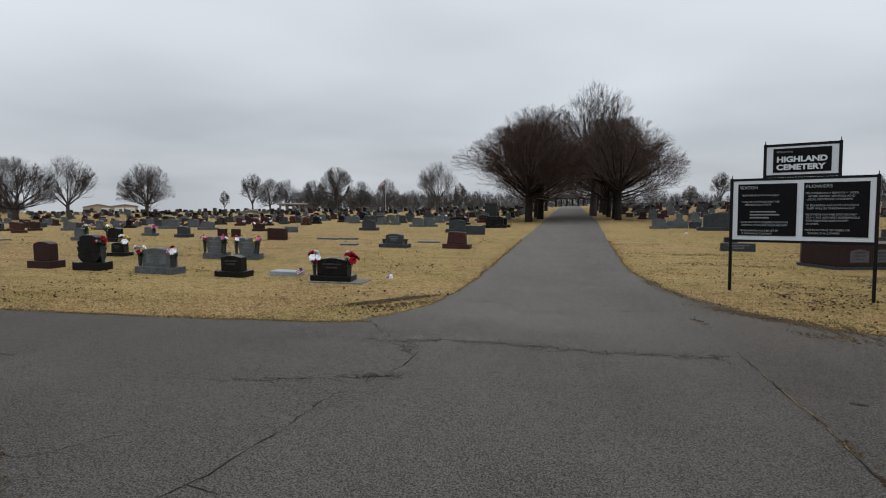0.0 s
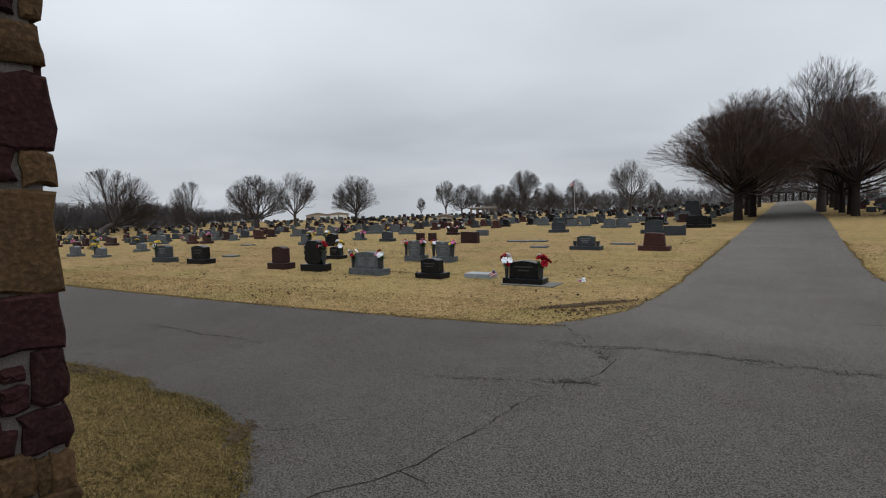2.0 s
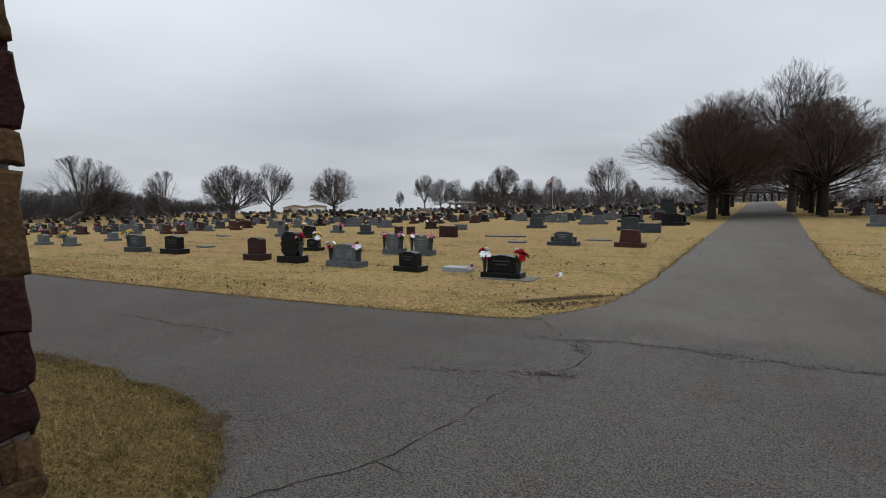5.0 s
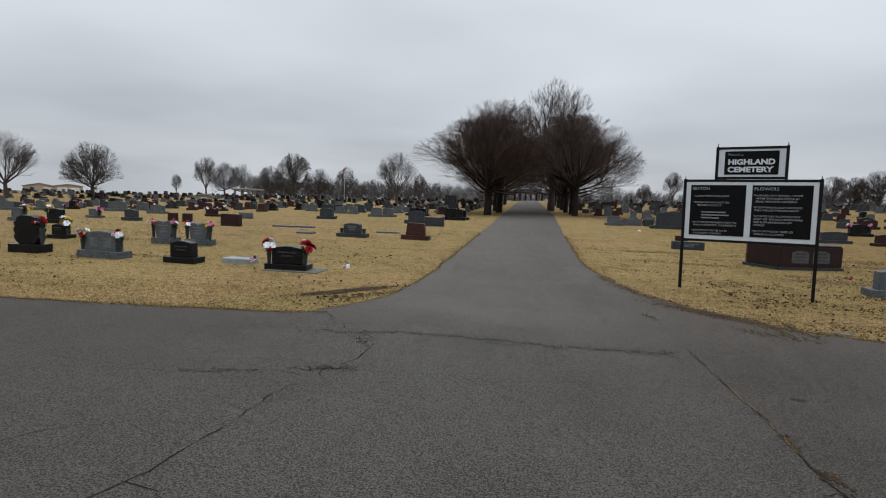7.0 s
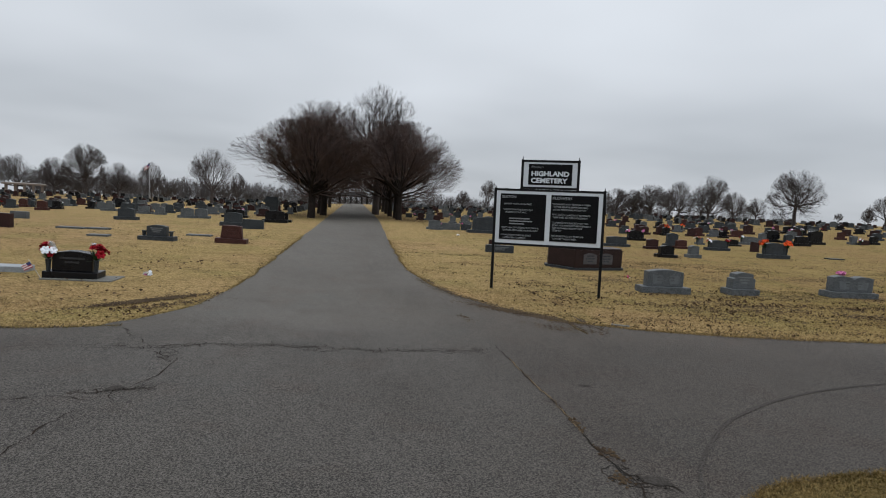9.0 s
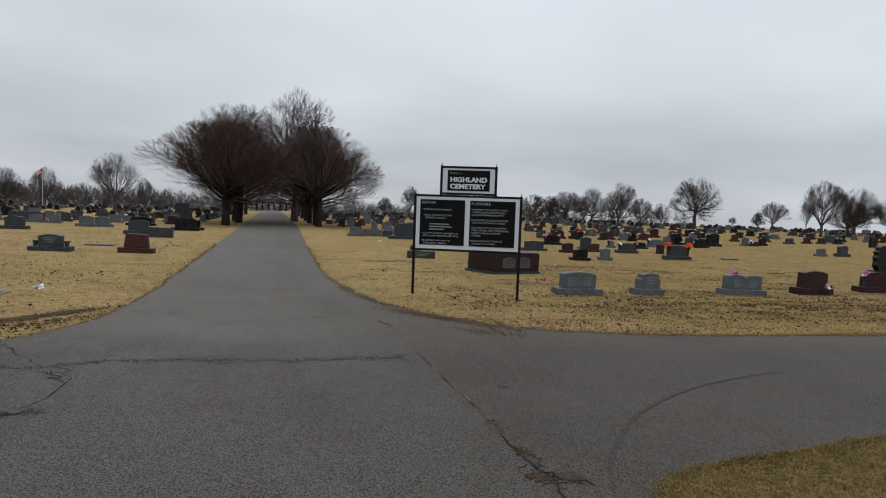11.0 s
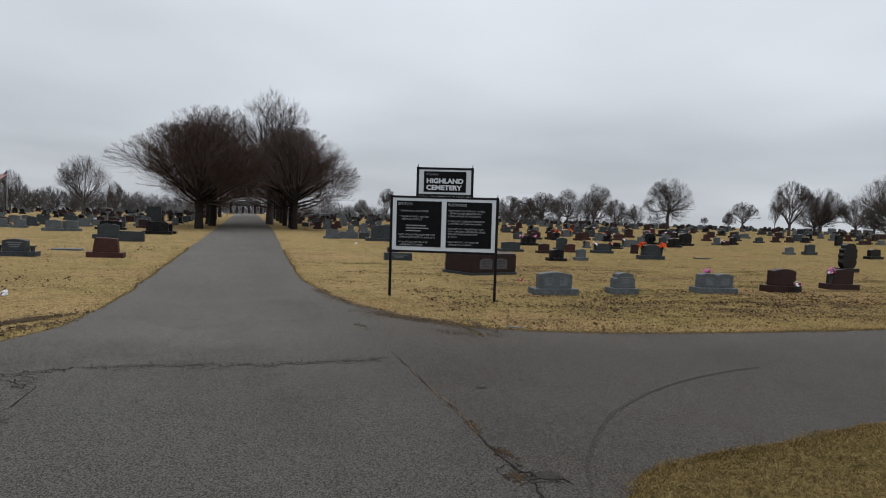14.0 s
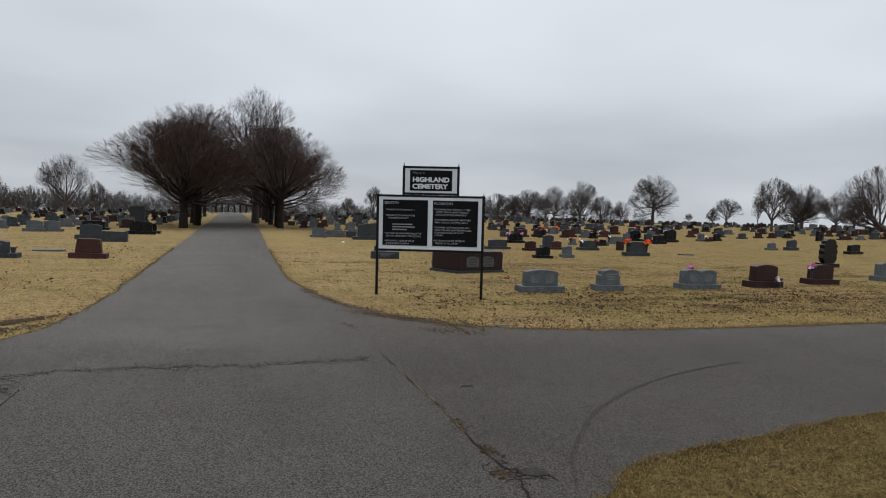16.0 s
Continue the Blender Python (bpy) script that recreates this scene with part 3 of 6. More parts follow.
tree_by(-49.45, 3.0, 92, FAN[0], 60, FAN_LABEL, 6.8)
tree_by(-45.9, 3.30, 90, OPEN[0], 0, "slender bare tree with an open crown on the lawn", 5.0, 4.2)
tree_by(-40.0, 2.85, 100, FAN[1], 110, FAN_LABEL, 5.0)
tree_by(-33.5, 0.52, 125, OPEN[1], 50, "small narrow bare tree on the skyline", 1.1, 4.2)
tree_by(-31.0, 2.13, 118, OPEN[0], 80, "bare tree in a clump behind the headstones", 2.6, 4.2)
tree_by(-29.4, 1.71, 122, FAN[2], 15, "bare tree in a clump behind the headstones", 2.6)
tree_by(-27.8, 1.66, 120, FAN[0], 140, "bare tree in a clump behind the headstones", 3.0)
tree_by(-25.3, 1.59, 120, FAN[1], 230, "bare tree in a clump behind the headstones", 2.8)
tree_by(-23.1, 2.90, 110, ROUND, 10, "bare tree with a broad flat-topped crown", 3.7, 4.0)
tree_by(-20.7, 1.60, 115, FAN[2], 300, FAN_LABEL, 2.8)
tree_by(-18.1, 1.90, 112, OPEN[1], 200, "slender bare tree with an open crown on the lawn", 2.4, 4.2)
tree_by(-13.1, 3.55, 92, OPEN[0], 160, "tall open-crowned bare tree near the avenue", 4.6, 4.2)
tree_by(-10.9, 1.55, 110, OPEN[1], 20, "slender bare tree near the avenue", 1.7, 4.2)
tree_by(10.9, 1.25, 125, FAN[1], 40, "bare tree in the woods beyond the graves", 1.6)
tree_by(13.4, 2.45, 118, OPEN[0], 15, "bare tree rising from the woods beyond the graves", 2.0, 4.2)
tree_by(15.2, 1.75, 122, FAN[2], 70, "bare tree in the woods beyond the graves", 2.0)
tree_by(17.6, 2.2, 118, FAN[0], 130, "bare tree in the woods beyond the graves", 2.6)
tree_by(25.8, 2.35, 112, FAN[0], 200, FAN_LABEL, 3.4)
tree_by(28.9, 2.85, 112, FAN[1], 20, FAN_LABEL, 4.0)
tree_by(31.4, 3.3, 106, FAN[2], 120, FAN_LABEL, 3.2)
tree_by(33.9, 3.91, 98, FAN[0], 260, FAN_LABEL, 4.0)
tree_by(37.7, 2.12, 120, FAN[1], 70, FAN_LABEL, 2.1)
tree_by(40.6, 4.6, 90, ROUND, 90, "bare tree with a dense rounded crown standing alone", 4.7, 4.0)
tree_by(43.7, 1.15, 130, OPEN[0], 0, "small bare sapling on the skyline", 0.8, 4.2)
tree_by(45.7, 1.64, 128, FAN[2], 0, "small bare tree on the skyline", 1.3)
tree_by(46.8, 2.70, 118, OPEN[1], 10, "slender bare tree with an open crown on the lawn", 2.8, 4.2)
tree_by(49.3, 3.0, 112, OPEN[0], 210, "slender bare tree on the skyline", 1.2, 4.2)
tree_by(50.4, 4.65, 84, OPEN[1], 320, FAN_LABEL, 4.6)
tree_by(52.6, 4.0, 88, FAN[1], 250, FAN_LABEL, 4.2)
tree_by(56.2, 2.6, 112, FAN[2], 90, FAN_LABEL, 2.8)
tree_by(59.0, 5.56, 74, LEANER, 125, "bare tree with a leaning trunk and a wide crown", 8.6, 5.6)
CLUMP_LABEL = "bare tree crowding a clump on the eastern skyline"
tree_by(24.1, 2.0, 118, FAN[2], 50, CLUMP_LABEL, 3.0)
tree_by(27.3, 2.3, 116, FAN[0], 310, CLUMP_LABEL, 3.0)
tree_by(30.6, 2.5, 116, OPEN[0], 130, CLUMP_LABEL, 2.8, 4.2)
tree_by(33.3, 3.2, 108, OPEN[1], 250, CLUMP_LABEL, 2.8, 4.2)
tree_by(35.9, 2.5, 116, FAN[1], 160, CLUMP_LABEL, 2.6)
tree_by(52.2, 3.3, 92, FAN[2], 200, CLUMP_LABEL, 3.4)
tree_by(55.0, 3.4, 90, OPEN[0], 80, CLUMP_LABEL, 3.4, 4.2)
tree_by(61.5, 3.3, 100, FAN[0], 30, FAN_LABEL, 4.0)


def distant_woods(name, seed, spots, label):
    """Far woods: many thin bare trees in one sheet of twigs."""
    rng = np.random.default_rng(seed)
    kinds = []
    for i in range(5):
        w, t = grow_tree(seed + i, 8.0, 3.8, 0.6, 9, (7, 5, 3), twig=0.030, low=4, high=80, trunk_r=0.14, up=0.10, light=True)
        kinds.append(join_skins([w, t]))
    parts = []
    for x, y, h in spots:
        v, f = kinds[rng.integers(5)]
        a = rng.uniform(0, 6.28)
        turn = np.array([[math.cos(a), -math.sin(a), 0], [math.sin(a), math.cos(a), 0], [0, 0, 1]])
        parts.append(((v * h / 8.0) @ turn.T + np.array([x, y, ground_z(x, y)]), f))
    me = mesh_arrays(name, *join_skins(parts))
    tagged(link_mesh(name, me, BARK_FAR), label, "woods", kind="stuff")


def wood_spots(rng, az0, az1, d0, d1, top0, top1, count):
    out = []
    for i in range(count):
        f = (i + rng.random()) / count
        az, d = radians(az0 + (az1 - az0) * f), rng.uniform(d0, d1)
        x, y = d * math.sin(az), d * math.cos(az)
        top = (top0 + (top1 - top0) * f) * rng.uniform(0.75, 1.05) - rng.uniform(0, 0.25)
        out.append((x, y, max(2.5, d * math.tan(radians(top)) + 1.9 - ground_z(x, y))))
    return out


rng_w = np.random.default_rng(5)
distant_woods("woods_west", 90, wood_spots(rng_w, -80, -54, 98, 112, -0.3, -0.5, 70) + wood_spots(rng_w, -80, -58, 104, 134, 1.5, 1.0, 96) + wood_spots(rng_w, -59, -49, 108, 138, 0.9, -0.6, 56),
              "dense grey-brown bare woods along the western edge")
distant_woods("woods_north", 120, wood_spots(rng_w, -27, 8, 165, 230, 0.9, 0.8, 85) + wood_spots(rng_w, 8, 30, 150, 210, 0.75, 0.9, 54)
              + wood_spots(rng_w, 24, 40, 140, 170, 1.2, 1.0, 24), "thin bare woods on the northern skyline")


# ---- graves ----
def arch(x0, x1, z, rise, n=10):
    return [(x0 + (x1 - x0) * i / n, z + rise * math.sin(math.pi * i / n)) for i in range(n + 1)]


def die_outline(kind, w, h):
    """The tablet's front, from its foot, anticlockwise."""
    a = w / 2
    if kind == "block":
        return [(-a, 0), (a, 0), (a * 0.98, h), (-a * 0.98, h)]
    if kind == "rough":
        return [(-a, 0), (a, 0), (a * 0.93, h * 0.5), (a * 0.86, h * 0.97), (0, h), (-a * 0.86, h * 0.98), (-a * 0.93, h * 0.5)]
    if kind == "heart":
        top = [(a * math.cos(t) * 0.5 + a * 0.5, h * 0.80 + h * 0.2 * math.sin(t)) for t in [math.pi * i / 9 for i in range(10)]]
        return [(-a * 0.8, 0), (a * 0.8, 0), (a * 0.92, h * 0.4)] + top[:-1] + [(0, h * 0.76)] + [(-x, z) for x, z in reversed(top[:-1])] + [(-a * 0.92, h * 0.4)]
    if kind == "ornate":
        right = [(a * 0.55, 0), (a * 0.78, h * 0.08), (a * 0.95, h * 0.22), (a * 0.86, h * 0.36), (a * 1.0, h * 0.5), (a * 0.84, h * 0.60),
                 (a * 0.95, h * 0.74), (a * 0.72, h * 0.80), (a * 0.70, h * 0.92), (a * 0.35, h)]
        return [(-x, z) for x, z in reversed(right[:1])] + right + [(-x, z) for x, z in reversed(right[1:])]
    if kind == "wing":
        return [(-a, 0), (a, 0), (a, h * 0.62), (a * 0.8, h * 0.66)] + arch(a * 0.8, -a * 0.8, h * 0.9, h * 0.1, 8) + [(-a * 0.8, h * 0.66), (-a, h * 0.62)]
    if kind == "double":
        return [(-a, 0), (a, 0)] + arch(a, a * 0.06, h * 0.9, h * 0.1, 7) + [(a * 0.05, h * 0.84), (-a * 0.05, h * 0.84)] + arch(-a * 0.06, -a, h * 0.9, h * 0.1, 7)
    return [(-a, 0), (a, 0)] + arch(a * 0.99, -a * 0.99, h * 0.87, h * 0.13, 10)


MATERIAL_NAME = {"grey_granite": "grey", "dark_grey_granite": "dark grey", "black_granite": "polished black", "red_granite": "red-brown", "maroon_granite": "dark maroon"}
KIND_NAME = {"serp": "with an arched top", "block": "cut as a plain block", "wide": "with a wide tablet", "heart": "with a heart-shaped tablet",
             "ornate": "with a scrolled outline", "wing": "with stepped side wings", "double": "with twin arched tablets", "rough": "with rock-cut sides", "vases": "flanked by two stone vases"}
stone_rng = random.Random(3)


def bars(parent, w, z0, z1, y, rows, mat=None):
    """Inscription that cannot be read: plain bars cut on the tablet."""
    step = (z1 - z0) / rows
    for i in range(rows):
        long = w * (0.62 if i == 0 else stone_rng.uniform(0.3, 0.5))
        z = z1 - step * (i + 0.5)
        part("inscription", boxed(-long / 2, long / 2, y - 0.004, y + 0.004, z - step * 0.22, z + step * 0.22), mat or ENGRAVED, parent, "cut inscription line")


def headstone(x, y, w, h, kind, mat, flowers="", near=None, spot=None):
    dist = math.hypot(x, y)
    near = dist < 27 if near is None else near
    colour = MATERIAL_NAME[mat.name]
    label = f"{colour} granite headstone {KIND_NAME[kind]}"
    label += ", " + " and ".join(PETAL_NAME[c] for c in sorted(set(flowers))) + " flowers" if flowers else " on a base"
    ob = thing("headstone", pose(x, y, ground_z(x, y), 0, stone_rng.uniform(-0.8, 0.8), stone_rng.uniform(-3, 3)), label, "headstone", "headstones on the lawn")
    deep = 0.30 if w > 0.6 else 0.24
    foot = min(0.20, h * 0.27)
    if kind in ("block",):
        foot = 0.0
    if foot:
        part("base", boxed(-w / 2, w / 2, -deep * 0.75, deep * 0.75, -0.04, foot, bevel=0.012), mat, ob)
    dw = w * {"wide": 0.74, "double": 0.84, "wing": 0.8, "heart": 0.8, "ornate": 0.86, "vases": 0.56, "block": 1.0}.get(kind, 0.70)
    shape = "serp" if kind in ("wide", "vases") else kind
    outline = [(px, pz + foot - (0.0 if foot else 0.04)) for px, pz in die_outline(shape, dw, h - foot + (0.0 if foot else 0.04))]
    part("tablet", slab(outline, -deep * 0.42, deep * 0.42, 0.014 if near else 0.0), mat, ob)
    face = -deep * 0.42
    if kind == "vases":
        for s in (-1, 1):
            bm = tube_between(bmesh.new(), (s * w * 0.38, 0, foot), (s * w * 0.38, 0, foot + h * 0.34), 0.05, 0.075, 10)
            part("vase", bm, mat, ob, "stone vase on the base")
    if near and kind not in ("ornate",) and mat is not BLACK:
        if kind in ("wide", "double") and mat is GREY:
            for s in (-1, 1):
                bm = slab([(s * dw * 0.23 + 0.78 * px, pz + foot + (h - foot) * 0.18) for px, pz in die_outline("heart", dw * 0.36, (h - foot) * 0.52)], face - 0.006, face + 0.004, 0)
                part("carved_panel", bm, SLATE_PANEL, ob, "carved heart panel")
        bars(ob, dw, foot + (h - foot) * 0.3, foot + (h - foot) * 0.8, face - (0.007 if kind in ("wide", "double") else 0.002), 3, mat=ENGRAVED if mat in (GREY, SLATE) and kind not in ("wide", "double") else mat)
    if near and mat is BLACK and kind != "ornate":
        bars(ob, dw, foot + (h - foot) * 0.35, foot + (h - foot) * 0.75, face - 0.002, 2, mat=DIM_LETTERS)
    spots = {0: [], 1: [stone_rng.choice((-1, 1))], 2: [-1, 1]}[min(2, len(flowers))]
    if spot is not None:
        bouquet(x + spot[0], y + spot[1], 0.0, flowers[0], spot[2], 0.15, mixed=list(spot[3]))
        return ob
    for s, c in zip(spots, flowers):
        bouquet(x + s * (dw / 2 + 0.07 if foot else w / 2 + 0.08), y - deep * 0.3, foot if foot else 0.0, c, (h - foot) * 1.05, 0.27 if c == "O" else 0.27 if c == "Y" else 0.22 if c == "R" and dist < 13 else 0.18 if dist < 45 else 0.2,
                mixed=list("RWPPOWRYP") if kind == "heart" else [c] * 6 + ["W"] * 5 if c == "R" and s < 0 else [c] * 4 + ["P", "R", c] if c == "W" else list("YYYYYWW") if c == "Y" else [c] * 12 if c == "O" else [c] * 9 + ["W"])
    return ob


DIM_LETTERS = material("dim_engraving", (0.018, 0.018, 0.019), 0.6, 0.2, 8, 60, 0.1, 0.0)
SLATE_PANEL = material("carved_darker_granite", (0.10, 0.11, 0.118), 0.6, 0.3, 5, 90, 0.3, 0.1)


def blossom_mesh(rng, r):
    """One silk flower: layered cupped petals."""
    verts, faces = [], []
    for ring, (n, rr, lift) in enumerate(((6, 1.0, 0.25), (5, 0.7, 0.55), (4, 0.4, 0.75))):
        for i in range(n):
            a = 2 * math.pi * (i + 0.5 * ring + rng.uniform(-0.15, 0.15)) / n
            c, s = math.cos(a), math.sin(a)
            at = len(verts)
            for along, across, z in ((0.0, 0.0, 0.1), (0.55, -0.42, lift * 0.6), (1.0, -0.2, lift), (1.0, 0.2, lift), (0.55, 0.42, lift * 0.6)):
                verts.append((r * rr * (along * c - across * s), r * rr * (along * s + across * c), r * z))
            faces += [(at, at + 1, at + 4), (at + 1, at + 2, at + 3, at + 4)]
    return verts, faces


def bouquet(x, y, z, colour, rise, size, mixed=None):
    """Silk flowers in a vase: vase, leaves and blossoms."""
    g = ground_z(x, y) + z
    names = PETAL_NAME[colour]
    ob = thing("flower_bouquet", pose(x, y, g), f"{names} silk flower bouquet in a vase beside a headstone", "flowers", "grave flowers")
    rng = random.Random(int(abs(x * 100) + abs(y * 37)))
    rise = max(0.14, rise)
    part("vase", tube_between(bmesh.new(), (0, 0, -0.02), (0, 0, rise * 0.55), 0.035, 0.055, 8), SLATE, ob)
    leaves = bmesh.new()
    for i in range(26):
        a, t = rng.uniform(0, 6.28), rng.uniform(0.2, 1.5)
        tip = Vector((math.cos(a) * math.sin(t), math.sin(a) * math.sin(t), math.cos(t))) * size * rng.uniform(0.9, 1.35)
        side = Vector((-math.sin(a), math.cos(a), 0)) * 0.022
        foot = Vector((0, 0, rise * 0.5))
        mid = foot + tip * 0.55
        v = [leaves.verts.new(p) for p in (foot, mid - side, foot + tip, mid + side)]
        leaves.faces.new((v[0], v[1], v[2]))
        leaves.faces.new((v[0], v[2], v[3]))
    part("leaves", leaves, LEAF_GREEN, ob)
    kinds = [colour] * 7 + ["W", rng.choice("RPWY")] if mixed is None else mixed
    heads = {}
    for c in kinds:
        a, t = rng.uniform(0, 6.28), rng.uniform(0.1, 1.35)
        way = Vector((math.cos(a) * math.sin(t), math.sin(a) * math.sin(t), math.cos(t)))
        at = Vector((0, 0, rise * 0.62 + size * 0.2)) + way * size * rng.uniform(0.55, 1.0)
        heads.setdefault(c, []).append((at, way))
    for c, list_ in heads.items():
        for at, way in list_:
            verts, faces = blossom_mesh(rng, size * rng.uniform(0.30, 0.42))
            turn = way.to_track_quat("Z", "Y").to_matrix()
            me = bpy.data.meshes.new("blossom")
            me.from_pydata([turn @ Vector(v) + at for v in verts], [], faces)
            link_mesh("blossom", me, PETAL[c], ob)
    return ob


headstone(-28.19, 13.47, 0.75, 0.48, "serp", GREY)
headstone(-25.57, 13.24, 0.70, 0.43, "serp", GREY, 'Y')
headstone(-36.92, 18.78, 0.79, 0.58, "serp", GREY, 'Y')
headstone(-27.75, 16.35, 0.75, 0.43, "serp", GREY)
headstone(-19.81, 12.51, 0.94, 0.62, "serp", SLATE, 'Y')
headstone(-17.70, 12.50, 0.97, 0.63, "serp", BLACK)
headstone(-33.05, 22.93, 0.75, 0.60, "serp", RED)
headstone(-31.32, 22.71, 0.80, 0.61, "serp", RED, 'P')
headstone(-13.37, 12.18, 0.74, 0.69, "serp", MAROON)
headstone(-11.88, 12.13, 0.80, 0.89, "ornate", BLACK, 'R')
headstone(-21.12, 21.07, 0.76, 0.55, "serp", GREY, 'Y')
headstone(-18.82, 20.51, 0.77, 0.60, "serp", BLACK, 'Y')
headstone(-13.85, 15.23, 0.61, 0.43, "serp", BLACK, 'Y')
headstone(-35.74, 35.59, 1.38, 0.49, "serp", SLATE)
headstone(-33.50, 26.48, 0.81, 0.45, "serp", GREY)
headstone(-40.23, 30.96, 0.77, 0.48, "serp", GREY)
headstone(-48.29, 28.70, 1.11, 0.71, "serp", SLATE)
headstone(-39.55, 19.08, 0.68, 0.49, "serp", MAROON, 'P')
headstone(-52.47, 34.55, 1.15, 0.58, "serp", SLATE)
headstone(-59.89, 41.03, 1.21, 0.87, "serp", BLACK)
headstone(-64.86, 40.83, 1.39, 0.77, "serp", GREY)
headstone(-9.79, 12.00, 1.11, 0.62, "wide", GREY, 'WW')
headstone(-10.49, 15.34, 0.67, 0.67, "heart", GREY, 'RR')
headstone(-9.41, 15.35, 0.72, 0.65, "heart", GREY, 'RR')
headstone(-7.75, 11.98, 0.77, 0.50, "serp", BLACK)
headstone(-5.16, 11.84, 0.94, 0.53, "wide", BLACK, 'RR')
headstone(-6.44, 20.56, 1.15, 0.52, "vases", SLATE)
headstone(-4.08, 20.78, 1.05, 0.62, "rough", RED)
headstone(-6.10, 31.11, 1.28, 0.70, "serp", SLATE)
headstone(-8.20, 42.34, 1.82, 0.59, "serp", BLACK)
headstone(-4.78, 29.25, 1.02, 0.46, "block", SLATE)
headstone(-4.66, 37.76, 1.69, 0.64, "wide", BLACK)
headstone(-8.12, 59.80, 1.29, 1.61, "block", SLATE)
headstone(-11.75, 32.39, 1.13, 0.63, "serp", SLATE)
headstone(-14.51, 43.08, 1.05, 0.57, "serp", GREY)
headstone(-13.28, 42.49, 0.85, 0.55, "serp", GREY)
headstone(-12.70, 23.09, 0.89, 0.52, "block", MAROON)
headstone(-16.26, 24.30, 0.41, 0.41, "block", MAROON)
headstone(-15.58, 24.37, 0.40, 0.40, "block", MAROON)
headstone(-20.93, 25.08, 0.71, 0.45, "serp", GREY, 'P')
headstone(-18.24, 24.13, 0.78, 0.51, "serp", SLATE)
headstone(-18.07, 30.76, 0.78, 0.46, "serp", MAROON, 'RW')
headstone(-15.23, 29.25, 0.72, 0.33, "block", GREY)
headstone(-22.63, 32.28, 1.25, 0.55, "serp", GREY)
headstone(-31.84, 47.30, 0.91, 0.57, "serp", SLATE)
headstone(-27.06, 34.46, 1.65, 0.70, "wide", GREY)
headstone(-36.85, 58.49, 1.65, 0.75, "serp", GREY)
headstone(-29.41, 49.10, 1.14, 0.57, "serp", RED)
headstone(-35.80, 63.19, 1.44, 0.72, "serp", BLACK)
headstone(-26.47, 52.29, 0.81, 0.58, "serp", SLATE)
headstone(-27.72, 60.54, 1.44, 0.72, "serp", GREY)
headstone(-28.89, 66.83, 1.14, 0.71, "serp", RED)
headstone(-26.47, 65.30, 1.10, 0.68, "serp", BLACK)
headstone(-23.61, 63.16, 1.43, 0.85, "serp", BLACK)
headstone(-16.27, 48.18, 0.78, 0.49, "serp", RED)
headstone(7.82, 13.15, 1.26, 0.585, "wide", GREY)
headstone(10.10, 13.33, 0.83, 0.59, "wing", GREY)
headstone(13.64, 13.63, 1.50, 0.59, "double", GREY, 'P', spot=(-0.05, 0.3, 0.85, "PPPPPPPP"))
headstone(16.74, 13.95, 1.39, 0.75, "wide", MAROON, 'W', spot=(0.28, -0.38, 0.3, "WWWWWWWRRR"))
headstone(20.26, 14.56, 1.40, 0.72, "serp", MAROON, 'P')
headstone(28.40, 20.13, 1.28, 1.42, "ornate", BLACK)
headstone(39.48, 26.27, 1.37, 0.65, "serp", BLACK)
headstone(24.91, 15.30, 1.01, 0.73, "serp", GREY)
headstone(21.29, 25.92, 1.58, 0.79, "wide", SLATE, 'OO')
headstone(20.63, 29.55, 1.39, 0.59, "wide", SLATE, 'RR')
headstone(14.20, 23.94, 0.93, 0.54, "serp", BLACK)
headstone(15.88, 24.45, 0.62, 0.57, "serp", GREY)
headstone(16.08, 28.55, 0.84, 0.55, "serp", MAROON)
headstone(18.38, 30.51, 0.90, 0.83, "serp", SLATE)
headstone(18.48, 29.69, 0.82, 0.51, "serp", RED)
headstone(33.52, 36.88, 1.47, 1.01, "serp", BLACK)
headstone(30.96, 35.24, 1.31, 0.69, "serp", BLACK)
headstone(30.97, 38.10, 1.39, 0.88, "ornate", BLACK)
headstone(26.86, 35.15, 1.51, 0.55, "wide", GREY, 'W')
headstone(18.56, 35.27, 1.41, 0.67, "serp", BLACK, 'PP')
headstone(26.03, 48.75, 1.41, 0.49, "serp", RED)
headstone(14.44, 29.44, 1.49, 0.55, "wide", SLATE)
headstone(5.99, 22.39, 1.15, 0.30, "block", SLATE)
headstone(6.58, 25.62, 0.52, 0.30, "block", MAROON)
headstone(8.53, 35.51, 2.52, 1.04, "wide", SLATE)
headstone(6.55, 37.82, 1.35, 0.45, "block", GREY, 'PP')
headstone(36.02, 29.63, 0.80, 0.52, "serp", GREY)
headstone(37.72, 29.45, 1.05, 0.73, "serp", SLATE)
headstone(44.61, 39.87, 0.95, 0.52, "serp", SLATE)
headstone(47.15, 40.30, 0.86, 0.54, "serp", MAROON)
headstone(48.60, 40.11, 0.76, 0.54, "serp", MAROON)
headstone(50.38, 39.87, 0.87, 0.49, "serp", BLACK)
headstone(54.08, 37.00, 1.38, 0.37, "serp", MAROON)
headstone(55.95, 36.70, 0.86, 0.43, "serp", GREY)
headstone(31.49, 42.73, 1.32, 0.56, "serp", RED)
headstone(30.14, 42.68, 0.80, 0.55, "serp", BLACK)
headstone(30.15, 49.16, 1.12, 0.45, "serp", GREY)
headstone(27.84, 42.55, 0.98, 0.69, "serp", RED)
headstone(49.56, 46.13, 1.32, 0.48, "serp", GREY)
headstone(-10.25, 38.02, 1.08, 0.64, "serp", GREY)
headstone(-9.51, 38.41, 1.10, 0.62, "serp", GREY)
headstone(-4.71, 36.63, 1.56, 0.75, "wide", BLACK)
